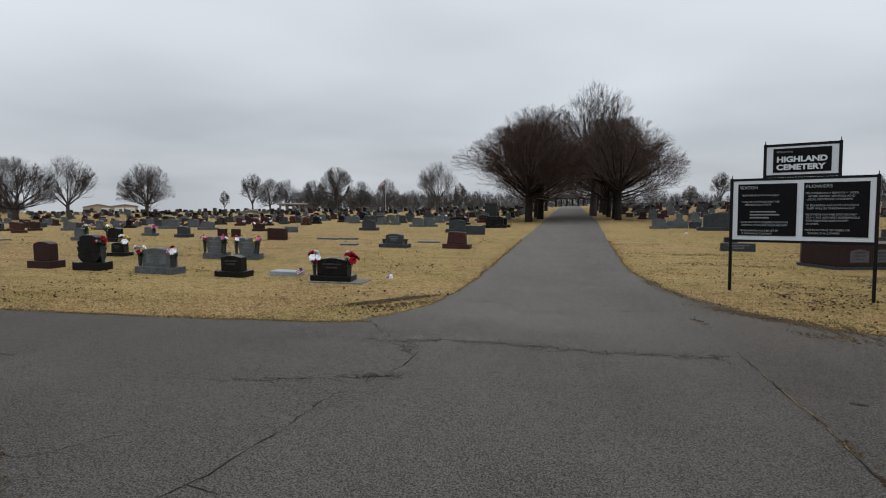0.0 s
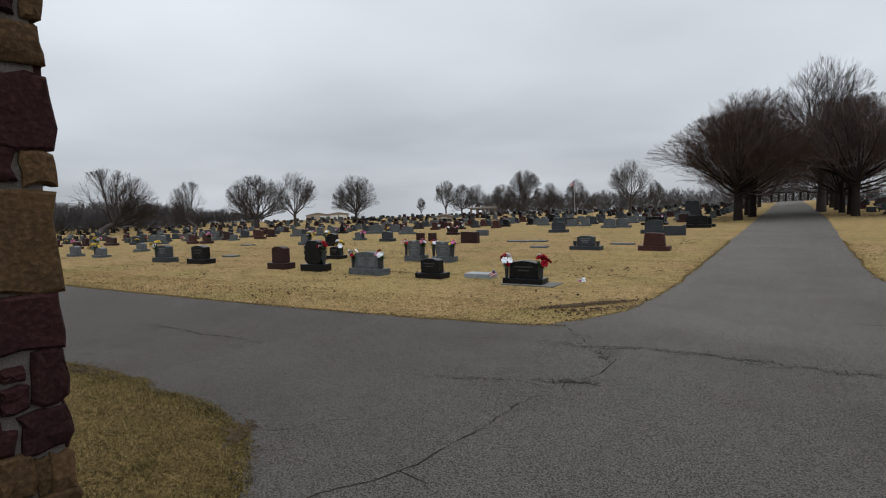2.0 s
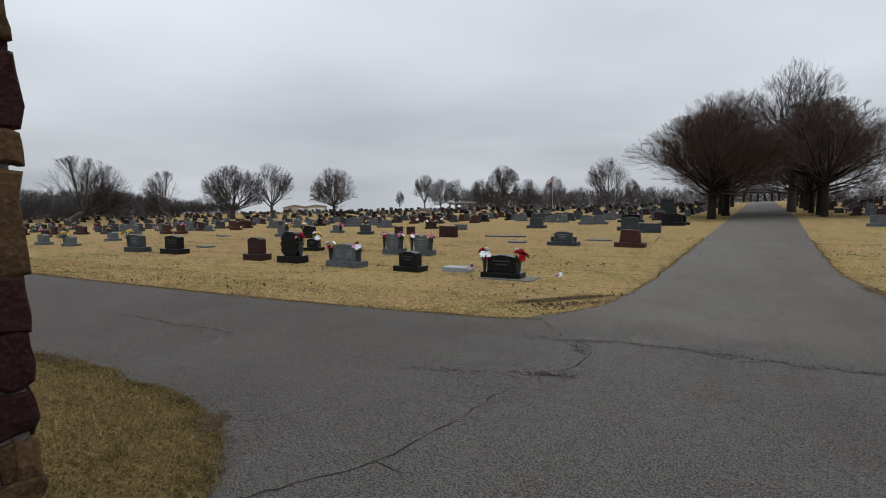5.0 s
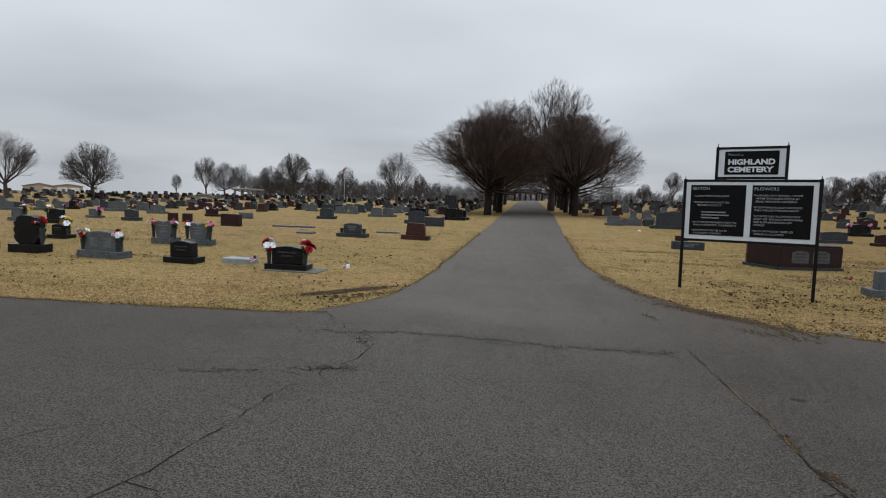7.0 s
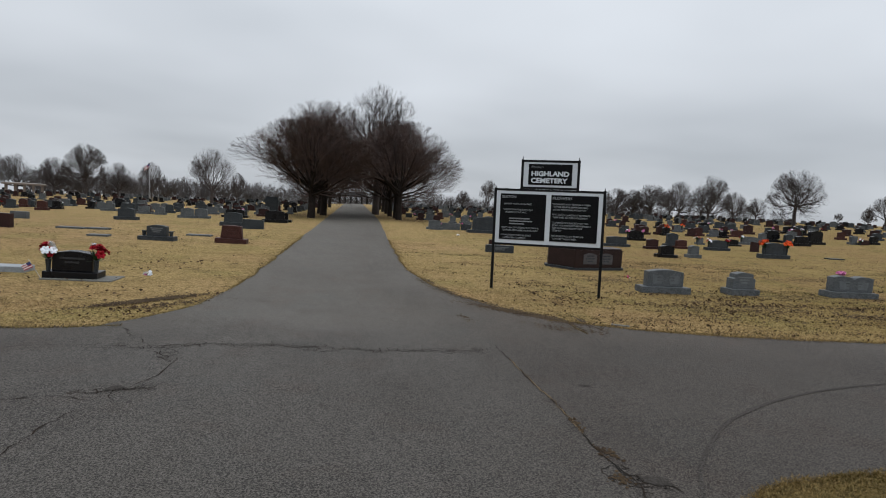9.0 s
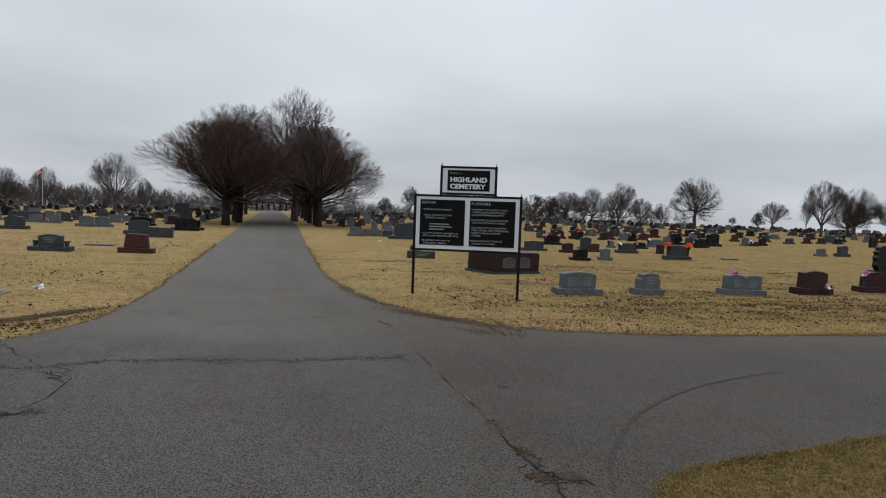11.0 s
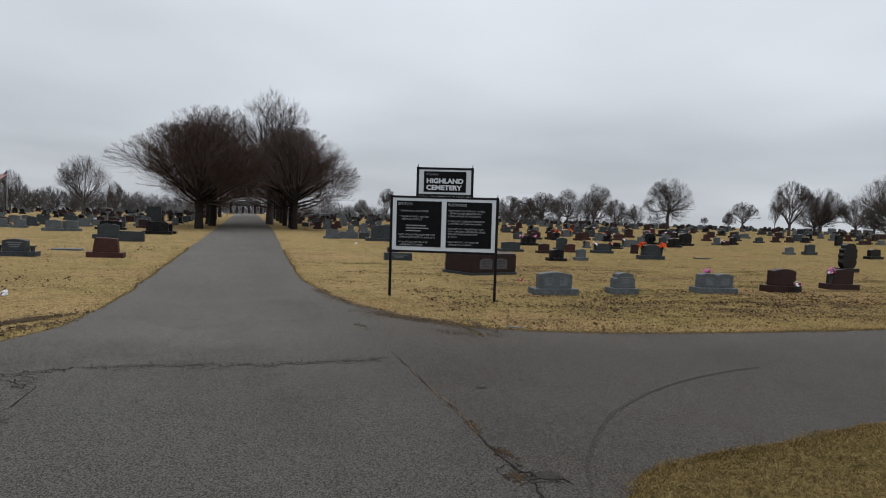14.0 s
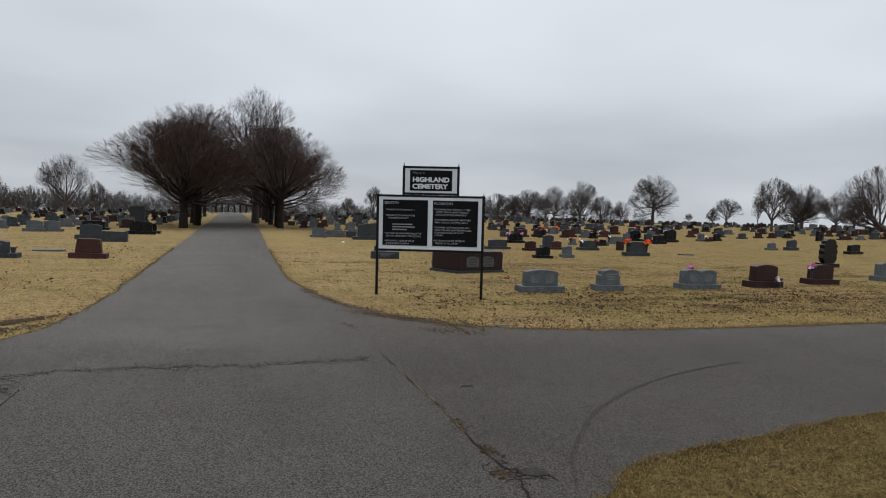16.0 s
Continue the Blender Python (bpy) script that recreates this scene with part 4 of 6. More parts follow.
headstone(24.34, 33.46, 1.19, 0.43, "serp", BLACK)
headstone(38.02, 37.23, 0.67, 0.38, "block", MAROON, 'W')
headstone(72.13, 55.37, 1.07, 0.61, "serp", SLATE)
headstone(25.07, 46.90, 1.32, 0.56, "serp", MAROON)
headstone(24.68, 42.73, 1.08, 0.70, "serp", MAROON, 'O')
headstone(29.17, 47.89, 1.11, 0.52, "serp", RED, 'O')
headstone(25.29, 52.85, 1.07, 0.60, "serp", SLATE)
headstone(29.01, 42.15, 1.02, 0.58, "serp", GREY)
headstone(29.05, 41.01, 0.75, 0.53, "serp", BLACK)
headstone(35.49, 46.71, 1.16, 0.83, "serp", MAROON)
headstone(38.03, 52.55, 1.18, 0.62, "serp", SLATE)
headstone(22.29, 33.75, 0.54, 0.45, "serp", GREY, 'R')
headstone(41.35, 48.78, 1.48, 0.70, "serp", BLACK, 'W')
headstone(34.56, 52.04, 1.24, 0.72, "serp", BLACK, 'WW')
headstone(36.88, 42.69, 1.31, 0.78, "serp", MAROON, 'PW')
headstone(23.06, 29.63, 0.45, 0.56, "block", MAROON)
headstone(49.89, 36.29, 0.71, 0.86, "block", BLACK)


def flat_marker(x, y, w, d, h, mat, label):
    ob = tagged(part("grave_marker", boxed(-w / 2, w / 2, -d / 2, d / 2, -0.04, h, bevel=0.01), mat), label, "grave marker", "flat markers")
    ob.matrix_world = pose(x, y, ground_z(x, y), 0, 0, stone_rng.uniform(-3, 3))


flat_marker(-6.62, 12.45, 0.72, 0.42, 0.11, MARBLE, "pale grey low slab marker on the lawn")
for fx, fy, fw in ((-10.7, 24.1, 1.0), (-9.8, 24.3, 0.75), (-8.5, 21.1, 0.65), (-5.76, 23.2, 0.9), (-25.0, 20.6, 0.65), (-18.9, 14.7, 0.6), (25.4, 26.5, 0.9)):
    flat_marker(fx, fy, fw, 0.4, 0.06, GREY if fx < 0 else SLATE, "flat stone grave marker set low in the grass")
pad = tagged(part("grave_pad", boxed(-0.62, 0.62, -0.34, 0.34, -0.04, 0.022, bevel=0.008), CONCRETE), "pale concrete pad under a black headstone", "slab")


# ---- corner monument behind the sign ----
def corner_monument():
    ob = thing("family_monument", pose(7.95, 17.95, 0, 0, 0, 9), "wide red-brown granite family monument with angled wings and two pale plaques", "monument")
    body = [(-1.34, 0.42), (-0.95, -0.62), (1.0, -0.34), (1.28, 0.15), (1.2, 0.6), (-1.2, 0.75)]
    for name, z0, z1, grow, mat in (("plinth", -0.04, 0.08, 1.06, SLATE), ("body", 0.08, 0.66, 1.0, MONUMENT), ("cap", 0.66, 0.71, 0.97, MONUMENT)):
        bm = bmesh.new()
        face = bm.faces.new([bm.verts.new((x * grow, y * grow, z0)) for x, y in body])
        got = bmesh.ops.extrude_face_region(bm, geom=[face])
        bmesh.ops.translate(bm, vec=(0, 0, z1 - z0), verts=[g for g in got["geom"] if isinstance(g, bmesh.types.BMVert)])
        bmesh.ops.bevel(bm, geom=bm.edges[:], offset=0.012, segments=2, affect="EDGES")
        part(name, bm, mat, ob)
    a, c = Vector((-0.95, -0.62, 0)), Vector((1.0, -0.34, 0))
    way = (c - a).normalized()
    for f in (0.31, 0.65):
        mid = a + (c - a) * f + Vector((way.y, -way.x, 0)) * 0.006
        bm = slab([(-0.27, 0.2), (0.27, 0.2)] + arch(0.27, -0.27, 0.50, 0.06, 6), -0.006, 0.006, 0)
        p = part("plaque", bm, PLAQUE, ob, "pale carved name plaque")
        p.matrix_local = Matrix.Translation(mid) @ Matrix.Rotation(math.atan2(way.y, way.x), 4, "Z")
        for z, long in ((0.47, 0.30), (0.38, 0.34), (0.29, 0.22)):
            part("inscription", boxed(-long / 2, long / 2, -0.010, -0.004, z - 0.018, z + 0.018), SLATE, p, "cut inscription line")


MONUMENT = material("red_brown_monument_granite", (0.024, 0.013, 0.0115), 0.45, 0.35, 3, 80, 0.4, 0.05, spec=0.15)
PLAQUE = material("pale_plaque_stone", (0.085, 0.08, 0.08), 0.7, 0.3, 5, 80, 0.2, 0.1, spec=0.1)
corner_monument()


# ---- entrance sign ----
def lettering(text, size, x, z, parent, mat=None, width=None, align="LEFT", bold=0.0, squash=1.0):
    cu = bpy.data.curves.new("lettering", "FONT")
    cu.body, cu.size, cu.align_x, cu.extrude, cu.offset = text, size, align, 0.0015, bold
    tmp = new("lettering", cu)
    bpy.context.view_layer.update()
    me = bpy.data.meshes.new_from_object(tmp.evaluated_get(bpy.context.evaluated_depsgraph_get()))
    bpy.data.objects.remove(tmp)
    ob = link_mesh("lettering", me, mat or (SIGN_WHITE if size > 0.1 else SIGN_TEXT), parent, "white painted lettering")
    if width:
        xs = [v.co.x for v in me.vertices]
        k = width / max(1e-6, max(xs) - min(xs))
        for v in me.vertices:
            v.co.x *= k
    ob.matrix_local = pose(x, -0.034, z, 90, 0, 0) @ Matrix.Diagonal((1, squash, 1, 1))
    return ob


def entrance_sign():
    a, c = Vector((3.31, 12.78, 0)), Vector((5.53, 11.84, 0))
    mid, turn = (a + c) / 2, math.degrees(math.atan2(c.y - a.y, c.x - a.x))
    # the board stands a little askew, its outer end low
    ob = thing("entrance_sign", pose(mid.x, mid.y, -0.028, 0, 0, turn) @ Matrix.Rotation(radians(-1.35), 4, "Y"), "black-framed notice board with white lettering on two steel posts", "sign")
    w = (c - a).length
    lo, hi, top = 1.07, 2.36, 3.02
    for s in (-1, 1):
        part("post", boxed(s * w / 2 - 0.03, s * w / 2 + 0.03, -0.03, 0.03, -0.3, hi + 0.01, bevel=0.004), STEEL_BLACK, ob)
        part("finial", tube_between(bmesh.new(), (s * w / 2, 0, hi), (s * w / 2, 0, hi + 0.07), 0.012, 0.006, 6), STEEL_BLACK, ob)
    for z in (lo, hi - 0.05):
        part("frame_rail", boxed(-w / 2 + 0.03, w / 2 - 0.03, -0.025, 0.025, z, z + 0.05, bevel=0.004), STEEL_BLACK, ob)
    board = part("board", boxed(-w / 2 + 0.03, w / 2 - 0.03, -0.018, 0.018, lo + 0.05, hi - 0.05), SIGN_WHITE, ob, "white notice board")
    p0, p1 = lo + 0.135, hi - 0.115
    left = part("text_panel", boxed(-w / 2 + 0.12, -0.055, -0.028, -0.018, p0, p1), SIGN_BLACK, ob, "black panel with white rules")
    right = part("text_panel", boxed(0.055, w / 2 - 0.12, -0.028, -0.018, p0, p1), SIGN_BLACK, ob, "black panel with white rules")
    x0 = -w / 2 + 0.15
    lettering("SEXTON", 0.085, x0, p1 - 0.10, left, width=0.32)
    rows = [("*SUMMER MONTHS-ON DUTY", 0.04, 0.245, 0.66), ("*WINTER MONTHS-IF NOT ON", 0.04, 0.375, 0.66), ("PREMISES CONTACT", 0.10, 0.435, 0.46),
            ("*LOTS MAY BE PURCHASED FROM THE", 0.02, 0.785, 0.84), ("SEXTON (REMEMBER YOUR RECEIPT)", 0.05, 0.845, 0.80),
            ("*MONUMENTS MUST BE SET BY", 0.02, 0.955, 0.68), ("A MONUMENT COMPANY", 0.05, 1.015, 0.54)]
    for text, dx, dz, wide in rows:
        lettering(text, 0.052, x0 + dx, p1 - dz, left, width=wide)
    for i, wide in enumerate((0.46, 0.52, 0.34)):
        part("inscription", boxed(x0 + 0.19, x0 + 0.19 + wide, -0.034, -0.028, p1 - 0.570 - i * 0.06, p1 - 0.545 - i * 0.06), SIGN_WHITE_DIM, left, "painted line that cannot be read")
    x1 = 0.085
    lettering("FLOWERS", 0.085, x1, p1 - 0.10, right, width=0.42)
    rows = [("*FLOWERS MAY REMAIN 1 WEEK", 0.0, 0.22, 0.84), ("AFTER GRAVE SERVICES AND", 0.04, 0.28, 0.74), ("LEGAL MEMORIAL HOLIDAYS", 0.02, 0.34, 0.72),
            ("*IF FLOWERS ARE NOT REMOVED", 0.0, 0.455, 0.84), ("THEY WILL BE THROWN AWAY", 0.02, 0.515, 0.76),
            ("*FLOWERS ON THE STONES MAY", 0.0, 0.63, 0.82), ("STAY. WE ARE NOT RESPONSIBLE", 0.02, 0.69, 0.84), ("FOR FLOWERS BLOWN OFF", 0.02, 0.75, 0.66), ("STONES", 0.02, 0.81, 0.20),
            ("*NO PLANTING OF TREES OR", 0.0, 0.93, 0.72), ("SHRUBS IS ALLOWED", 0.04, 0.99, 0.52)]
    for text, dx, dz, wide in rows:
        lettering(text, 0.052, x1 + dx, p1 - dz, right, width=wide)
    # the name board above
    n0, n1 = -0.62, 0.62
    for x in (n0, n1):
        part("post", boxed(x - 0.028, x + 0.028, -0.028, 0.028, hi, top, bevel=0.004), STEEL_BLACK, ob)
        part("finial", tube_between(bmesh.new(), (x, 0, top), (x, 0, top + 0.07), 0.012, 0.006, 6), STEEL_BLACK, ob)
    for z in (hi + 0.004, top - 0.055):
        part("frame_rail", boxed(n0 + 0.028, n1 - 0.028, -0.025, 0.025, z, z + 0.05, bevel=0.004), STEEL_BLACK, ob)
    part("name_board", boxed(n0 + 0.028, n1 - 0.028, -0.018, 0.018, hi + 0.054, top - 0.055), SIGN_WHITE, ob, "white name board")
    panel = part("name_panel", boxed(n0 + 0.14, n1 - 0.14, -0.028, -0.018, hi + 0.10, top - 0.095), SIGN_BLACK, ob, "black panel with the cemetery name")
    lettering("Welcome to", 0.075, n0 + 0.19, top - 0.185, panel, mat=SIGN_WHITE_DIM, width=0.28, bold=-0.0005)
    lettering("HIGHLAND", 0.145, n0 + 0.20, top - 0.358, panel, width=0.83, bold=0.006)
    lettering("CEMETERY", 0.145, n0 + 0.20, top - 0.510, panel, width=0.81, bold=0.006)


SIGN_TEXT = material("worn_sign_lettering", (0.33, 0.345, 0.36), 0.6, 0.3, 5, 60, 0.2, 0.02, spec=0.2)
SIGN_WHITE_DIM = material("faded_sign_paint", (0.22, 0.23, 0.24), 0.6, 0.3, 5, 60, 0.2, 0.02)
entrance_sign()


# ---- stone gate pillar ----
def ashlar(rng, w, h, d, mat, parent, at):
    """A rough sandstone block: an irregular face with a proud, uneven front. Lies in x (width) and z, its front to -y."""
    n = 3
    outline = []
    for i in range(4):
        for j in range(n):
            f = j / n
            x, z = ((f, 0), (1, f), (1 - f, 1), (0, 1 - f))[i]
            jx, jz = rng.uniform(-0.085, 0.085) * min(w, 0.25), rng.uniform(-0.085, 0.085) * min(h, 0.25)
            if j == 0:
                jx += 0.004 if x < 0.5 else -0.004
                jz += 0.004 if z < 0.5 else -0.004
            outline.append((x * w + jx, z * h + jz))
    cx, cz = w / 2, h / 2
    bm = bmesh.new()
    back = [bm.verts.new((x, 0.05, z)) for x, z in outline]
    rim = [bm.verts.new((x, -d * 0.55 + rng.uniform(-0.004, 0.004), z)) for x, z in outline]
    front = [bm.verts.new((cx + (x - cx) * (1 - 0.03 / w), -d + rng.uniform(-0.008, 0.008), cz + (z - cz) * (1 - 0.03 / h))) for x, z in outline]
    hub = bm.verts.new((cx + rng.uniform(-0.1, 0.1) * w, -d - rng.uniform(0.0, 0.012), cz + rng.uniform(-0.1, 0.1) * h))
    k = len(outline)
    for i in range(k):
        j = (i + 1) % k
        bm.faces.new((back[i], back[j], rim[j], rim[i]))
        bm.faces.new((rim[i], rim[j], front[j], front[i]))
        bm.faces.new((front[i], front[j], hub))
    ob = part("stone", bm, mat, parent)
    ob.matrix_local = at
    return ob


def gate_pillar():
    rng = random.Random(17)
    x1, y1, side, high = -2.93, 1.195, 0.95, 3.3
    half, mid = side / 2, y1 - side / 2
    ob = thing("gate_pillar", pose(x1 - half, mid, 0), "gate pillar of rough red-brown and tan sandstone with thick grey mortar", "pillar")
    part("mortar_core", boxed(-half, half, -half, half, -0.1, high), MORTAR, ob, "grey mortar core")

    def courses(turn, left, right, low, top):
        """Random courses of blocks on one face, between two heights."""
        z = low
        while z < top - 0.05:
            h = min(rng.choice((0.13, 0.17, 0.2, 0.24, 0.3)), top - z)
            if top - z - h < 0.07:
                h = top - z
            x = left
            while x < right - 0.04:
                wide = min(rng.uniform(0.16, 0.42), right - x)
                if right - x - wide < 0.09:
                    wide = right - x
                ashlar(rng, wide - 0.034, h - 0.034, 0.035, SANDSTONE_TAN if rng.random() < 0.35 else SANDSTONE_RED, ob, turn @ Matrix.Translation((x + 0.012, -half, z + 0.012)))
                x += wide
            z += h
    for angle in (0, 180, 270):
        courses(Matrix.Rotation(radians(angle), 4, "Z"), -half, half, 0.0, high)
    lane = Matrix.Rotation(radians(90), 4, "Z")
    courses(lane, -half, half, 0.0, 0.50)
    courses(lane, -half, half, 2.90, high)
    courses(lane, -half, 0.70 - mid, 0.50, 2.90)
    for blocks in (LANE_TOP, LANE_MIDDLE, LANE_FOOT):
        for y0, y1_, z0, z1, tan in blocks:
            ashlar(rng, y1_ - y0 + 0.012, z1 - z0 + 0.014, 0.026, SANDSTONE_TAN if tan else SANDSTONE_RED, ob, lane @ Matrix.Translation((y0 - mid - 0.006, -half, z0 - 0.007)))


# the face to the lane, block by block: from and to along the face, from and to in height, tan or red
LANE_TOP = [(1.165, 1.24, 2.765, 2.89, 1), (1.01, 1.13, 2.765, 2.89, 0), (0.72, 0.985, 2.74, 2.88, 0), (0.72, 1.24, 2.555, 2.725, 1),
            (0.985, 1.25, 2.20, 2.52, 0), (0.72, 0.935, 2.235, 2.53, 0), (0.82, 1.085, 2.06, 2.195, 0), (1.12, 1.24, 2.04, 2.175, 1), (0.86, 0.95, 2.015, 2.055, 0)]
LANE_MIDDLE = [(0.72, 0.845, 1.85, 2.08, 0), (0.875, 1.23, 1.565, 2.01, 1), (0.72, 0.855, 1.725, 1.80, 1), (0.72, 0.86, 1.59, 1.71, 0), (0.72, 1.22, 1.31, 1.55, 0),
               (1.085, 1.22, 1.06, 1.29, 0), (0.97, 1.05, 1.19, 1.245, 0), (0.84, 0.96, 1.24, 1.295, 0)]
LANE_FOOT = [(0.965, 1.06, 1.055, 1.16, 0), (0.72, 0.945, 0.985, 1.22, 0), (1.025, 1.22, 0.845, 1.03, 0), (0.86, 1.0, 0.88, 0.975, 0), (0.72, 0.905, 0.66, 0.955, 1),
             (0.92, 1.06, 0.665, 0.855, 1), (1.07, 1.125, 0.65, 0.81, 1), (1.135, 1.225, 0.63, 0.815, 1), (0.97, 1.225, 0.51, 0.63, 1), (0.72, 0.95, 0.51, 0.645, 1)]
gate_pillar()


# ---- buildings and the flag ----
def shed(x, y, w, d, eave, ridge, turn, doors, label):
    z = ground_z(x, y)
    ob = thing("metal_shed", pose(x, y, z, 0, 0, turn), label, "building")
    part("wall", slab([(-w / 2, -1.0), (w / 2, -1.0), (w / 2, eave), (0, ridge), (-w / 2, eave)], -d / 2, d / 2, 0), TAN_METAL, ob)
    for s in (-1, 1):
        bm = slab([(0, ridge + 0.02), (s * (w / 2 + 0.3), eave - 0.1), (s * (w / 2 + 0.3), eave + 0.06), (0, ridge + 0.2)], -d / 2 - 0.25, d / 2 + 0.25, 0)
        part("roof", bm, ROOF_METAL, ob)
    for a, c, high in doors:
        door = part("door", boxed(a, c, -d / 2 - 0.06, -d / 2 + 0.02, -0.2, high), DOOR_PALE, ob, "pale roll-up door")
        for i in range(1, 4):
            part("door_rib", boxed(a, c, -d / 2 - 0.075, -d / 2 - 0.05, high * i / 4 - 0.02, high * i / 4 + 0.02), TAN_METAL, door)


def by(az, d):
    return d * math.sin(radians(az)), d * math.cos(radians(az))


bx, by_ = by(-43.7, 220)
shed(bx, by_, 8.2, 9, 2.9, 3.7, 43, [(0.9, 3.4, 2.6)], "tan metal shed with a low gable roof and a pale door")
bx, by_ = by(-41.7, 219)
shed(bx, by_, 7.6, 8, 3.1, 3.6, 41, [(-2.9, -0.2, 2.7), (0.2, 3.0, 2.7)], "tan metal garage with two pale doors")
bx, by_ = by(-31.2, 92)
shed(bx, by_, 2.4, 2.0, 0.7, 0.9, 30, [(-0.4, 0.4, 0.6)], "low tan utility shed among the headstones")


def pavilion(x, y, w, d, eave, ridge, turn, mat, posts, label):
    z = ground_z(x, y)
    ob = thing("pavilion", pose(x, y, z, 0, 0, turn), label, "pavilion")
    bm = bmesh.new()
    a, c = w / 2 + 0.5, d / 2 + 0.5
    low = [bm.verts.new(p) for p in ((-a, -c, eave), (a, -c, eave), (a, c, eave), (-a, c, eave))]
    rim = [bm.verts.new(p) for p in ((-a, -c, eave + 0.25), (a, -c, eave + 0.25), (a, c, eave + 0.25), (-a, c, eave + 0.25))]
    r0, r1 = bm.verts.new((-w * 0.25, 0, ridge)), bm.verts.new((w * 0.25, 0, ridge))
    bm.faces.new(low)
    for i in range(4):
        bm.faces.new((low[i], low[(i + 1) % 4], rim[(i + 1) % 4], rim[i]))
    bm.faces.new((rim[0], rim[1], r1, r0))
    bm.faces.new((rim[1], rim[2], r1))
    bm.faces.new((rim[2], rim[3], r0, r1))
    bm.faces.new((rim[3], rim[0], r0))
    part("roof", bm, mat, ob)
    for i in range(posts):
        px = -w / 2 + w * i / (posts - 1)
        for py in (-d / 2, d / 2):
            part("column", boxed(px - 0.16, px + 0.16, py - 0.16, py + 0.16, -0.4, eave), mat, ob)
    part("floor_slab", boxed(-w / 2 - 0.3, w / 2 + 0.3, -d / 2 - 0.3, d / 2 + 0.3, -1.0, 0.06), CONCRETE, ob)
    return ob


pavilion(0.0, 150, 7.0, 6, 2.3, 3.5, 0, SHELTER_DARK, 6, "dark open shelter with columns at the end of the avenue")
px, py = by(-27.3, 112)
pavilion(px, py, 4.6, 3.5, 1.55, 1.9, 27, ROOF_METAL, 5, "small pale stone pavilion with square columns among bare trees")

FLAG_RED = material("flag_red", (0.35, 0.03, 0.04), 0.8, 0.2, 3, 30, 0.1, 0.0)
FLAG_WHITE = material("flag_white", (0.7, 0.7, 0.7), 0.8, 0.2, 3, 30, 0.1, 0.0)
FLAG_BLUE = material("flag_blue", (0.03, 0.04, 0.14), 0.8, 0.2, 3, 30, 0.1, 0.0)
POLE = material("grey_steel_pole", (0.4, 0.41, 0.42), 0.4, 0.2, 3, 30, 0.1, 0.0, metal=0.6)


def flagpole():
    x, y = by(-18.3, 100)
    top = 100 * math.tan(radians(1.75)) + 1.9 - ground_z(x, y)
    ob = thing("flagpole", pose(x, y, ground_z(x, y), 0, 0, 20), "grey steel flagpole with a drooping striped flag", "flagpole")
    part("pole", tube_between(bmesh.new(), (0, 0, -0.2), (0, 0, top), 0.04, 0.025, 8), POLE, ob)

    def cloth(z0, z1, x0, x1, mat):
        bm = bmesh.new()
        n = 8
        rows = []
        for i in range(n + 1):
            px = x0 + (x1 - x0) * i / n
            wave, drop = 0.12 * math.sin(px * 4), 0.9 * px
            rows.append([bm.verts.new((px, wave + dy, z + drop)) for z in (z0, z1) for dy in (0, 0.012)])
        for a, c in zip(rows, rows[1:]):
            for i, j in ((0, 1), (1, 3), (3, 2), (2, 0)):
                bm.faces.new((a[i], a[j], c[j], c[i]))
        return part("flag_stripe", bm, mat, ob)
    for i in range(7):
        z1 = top - 0.1 - i * 0.08
        cloth(z1 - 0.08, z1, -0.3 if i < 4 else 0.0, -0.75, FLAG_RED if i % 2 == 0 else FLAG_WHITE)
    cloth(top - 0.42, top - 0.1, 0.0, -0.3, FLAG_BLUE)


flagpole()
tagged(pad, "pale concrete pad under a black headstone", "slab").matrix_world = pose(-5.0, 11.83, 0, 0, 0, 0)


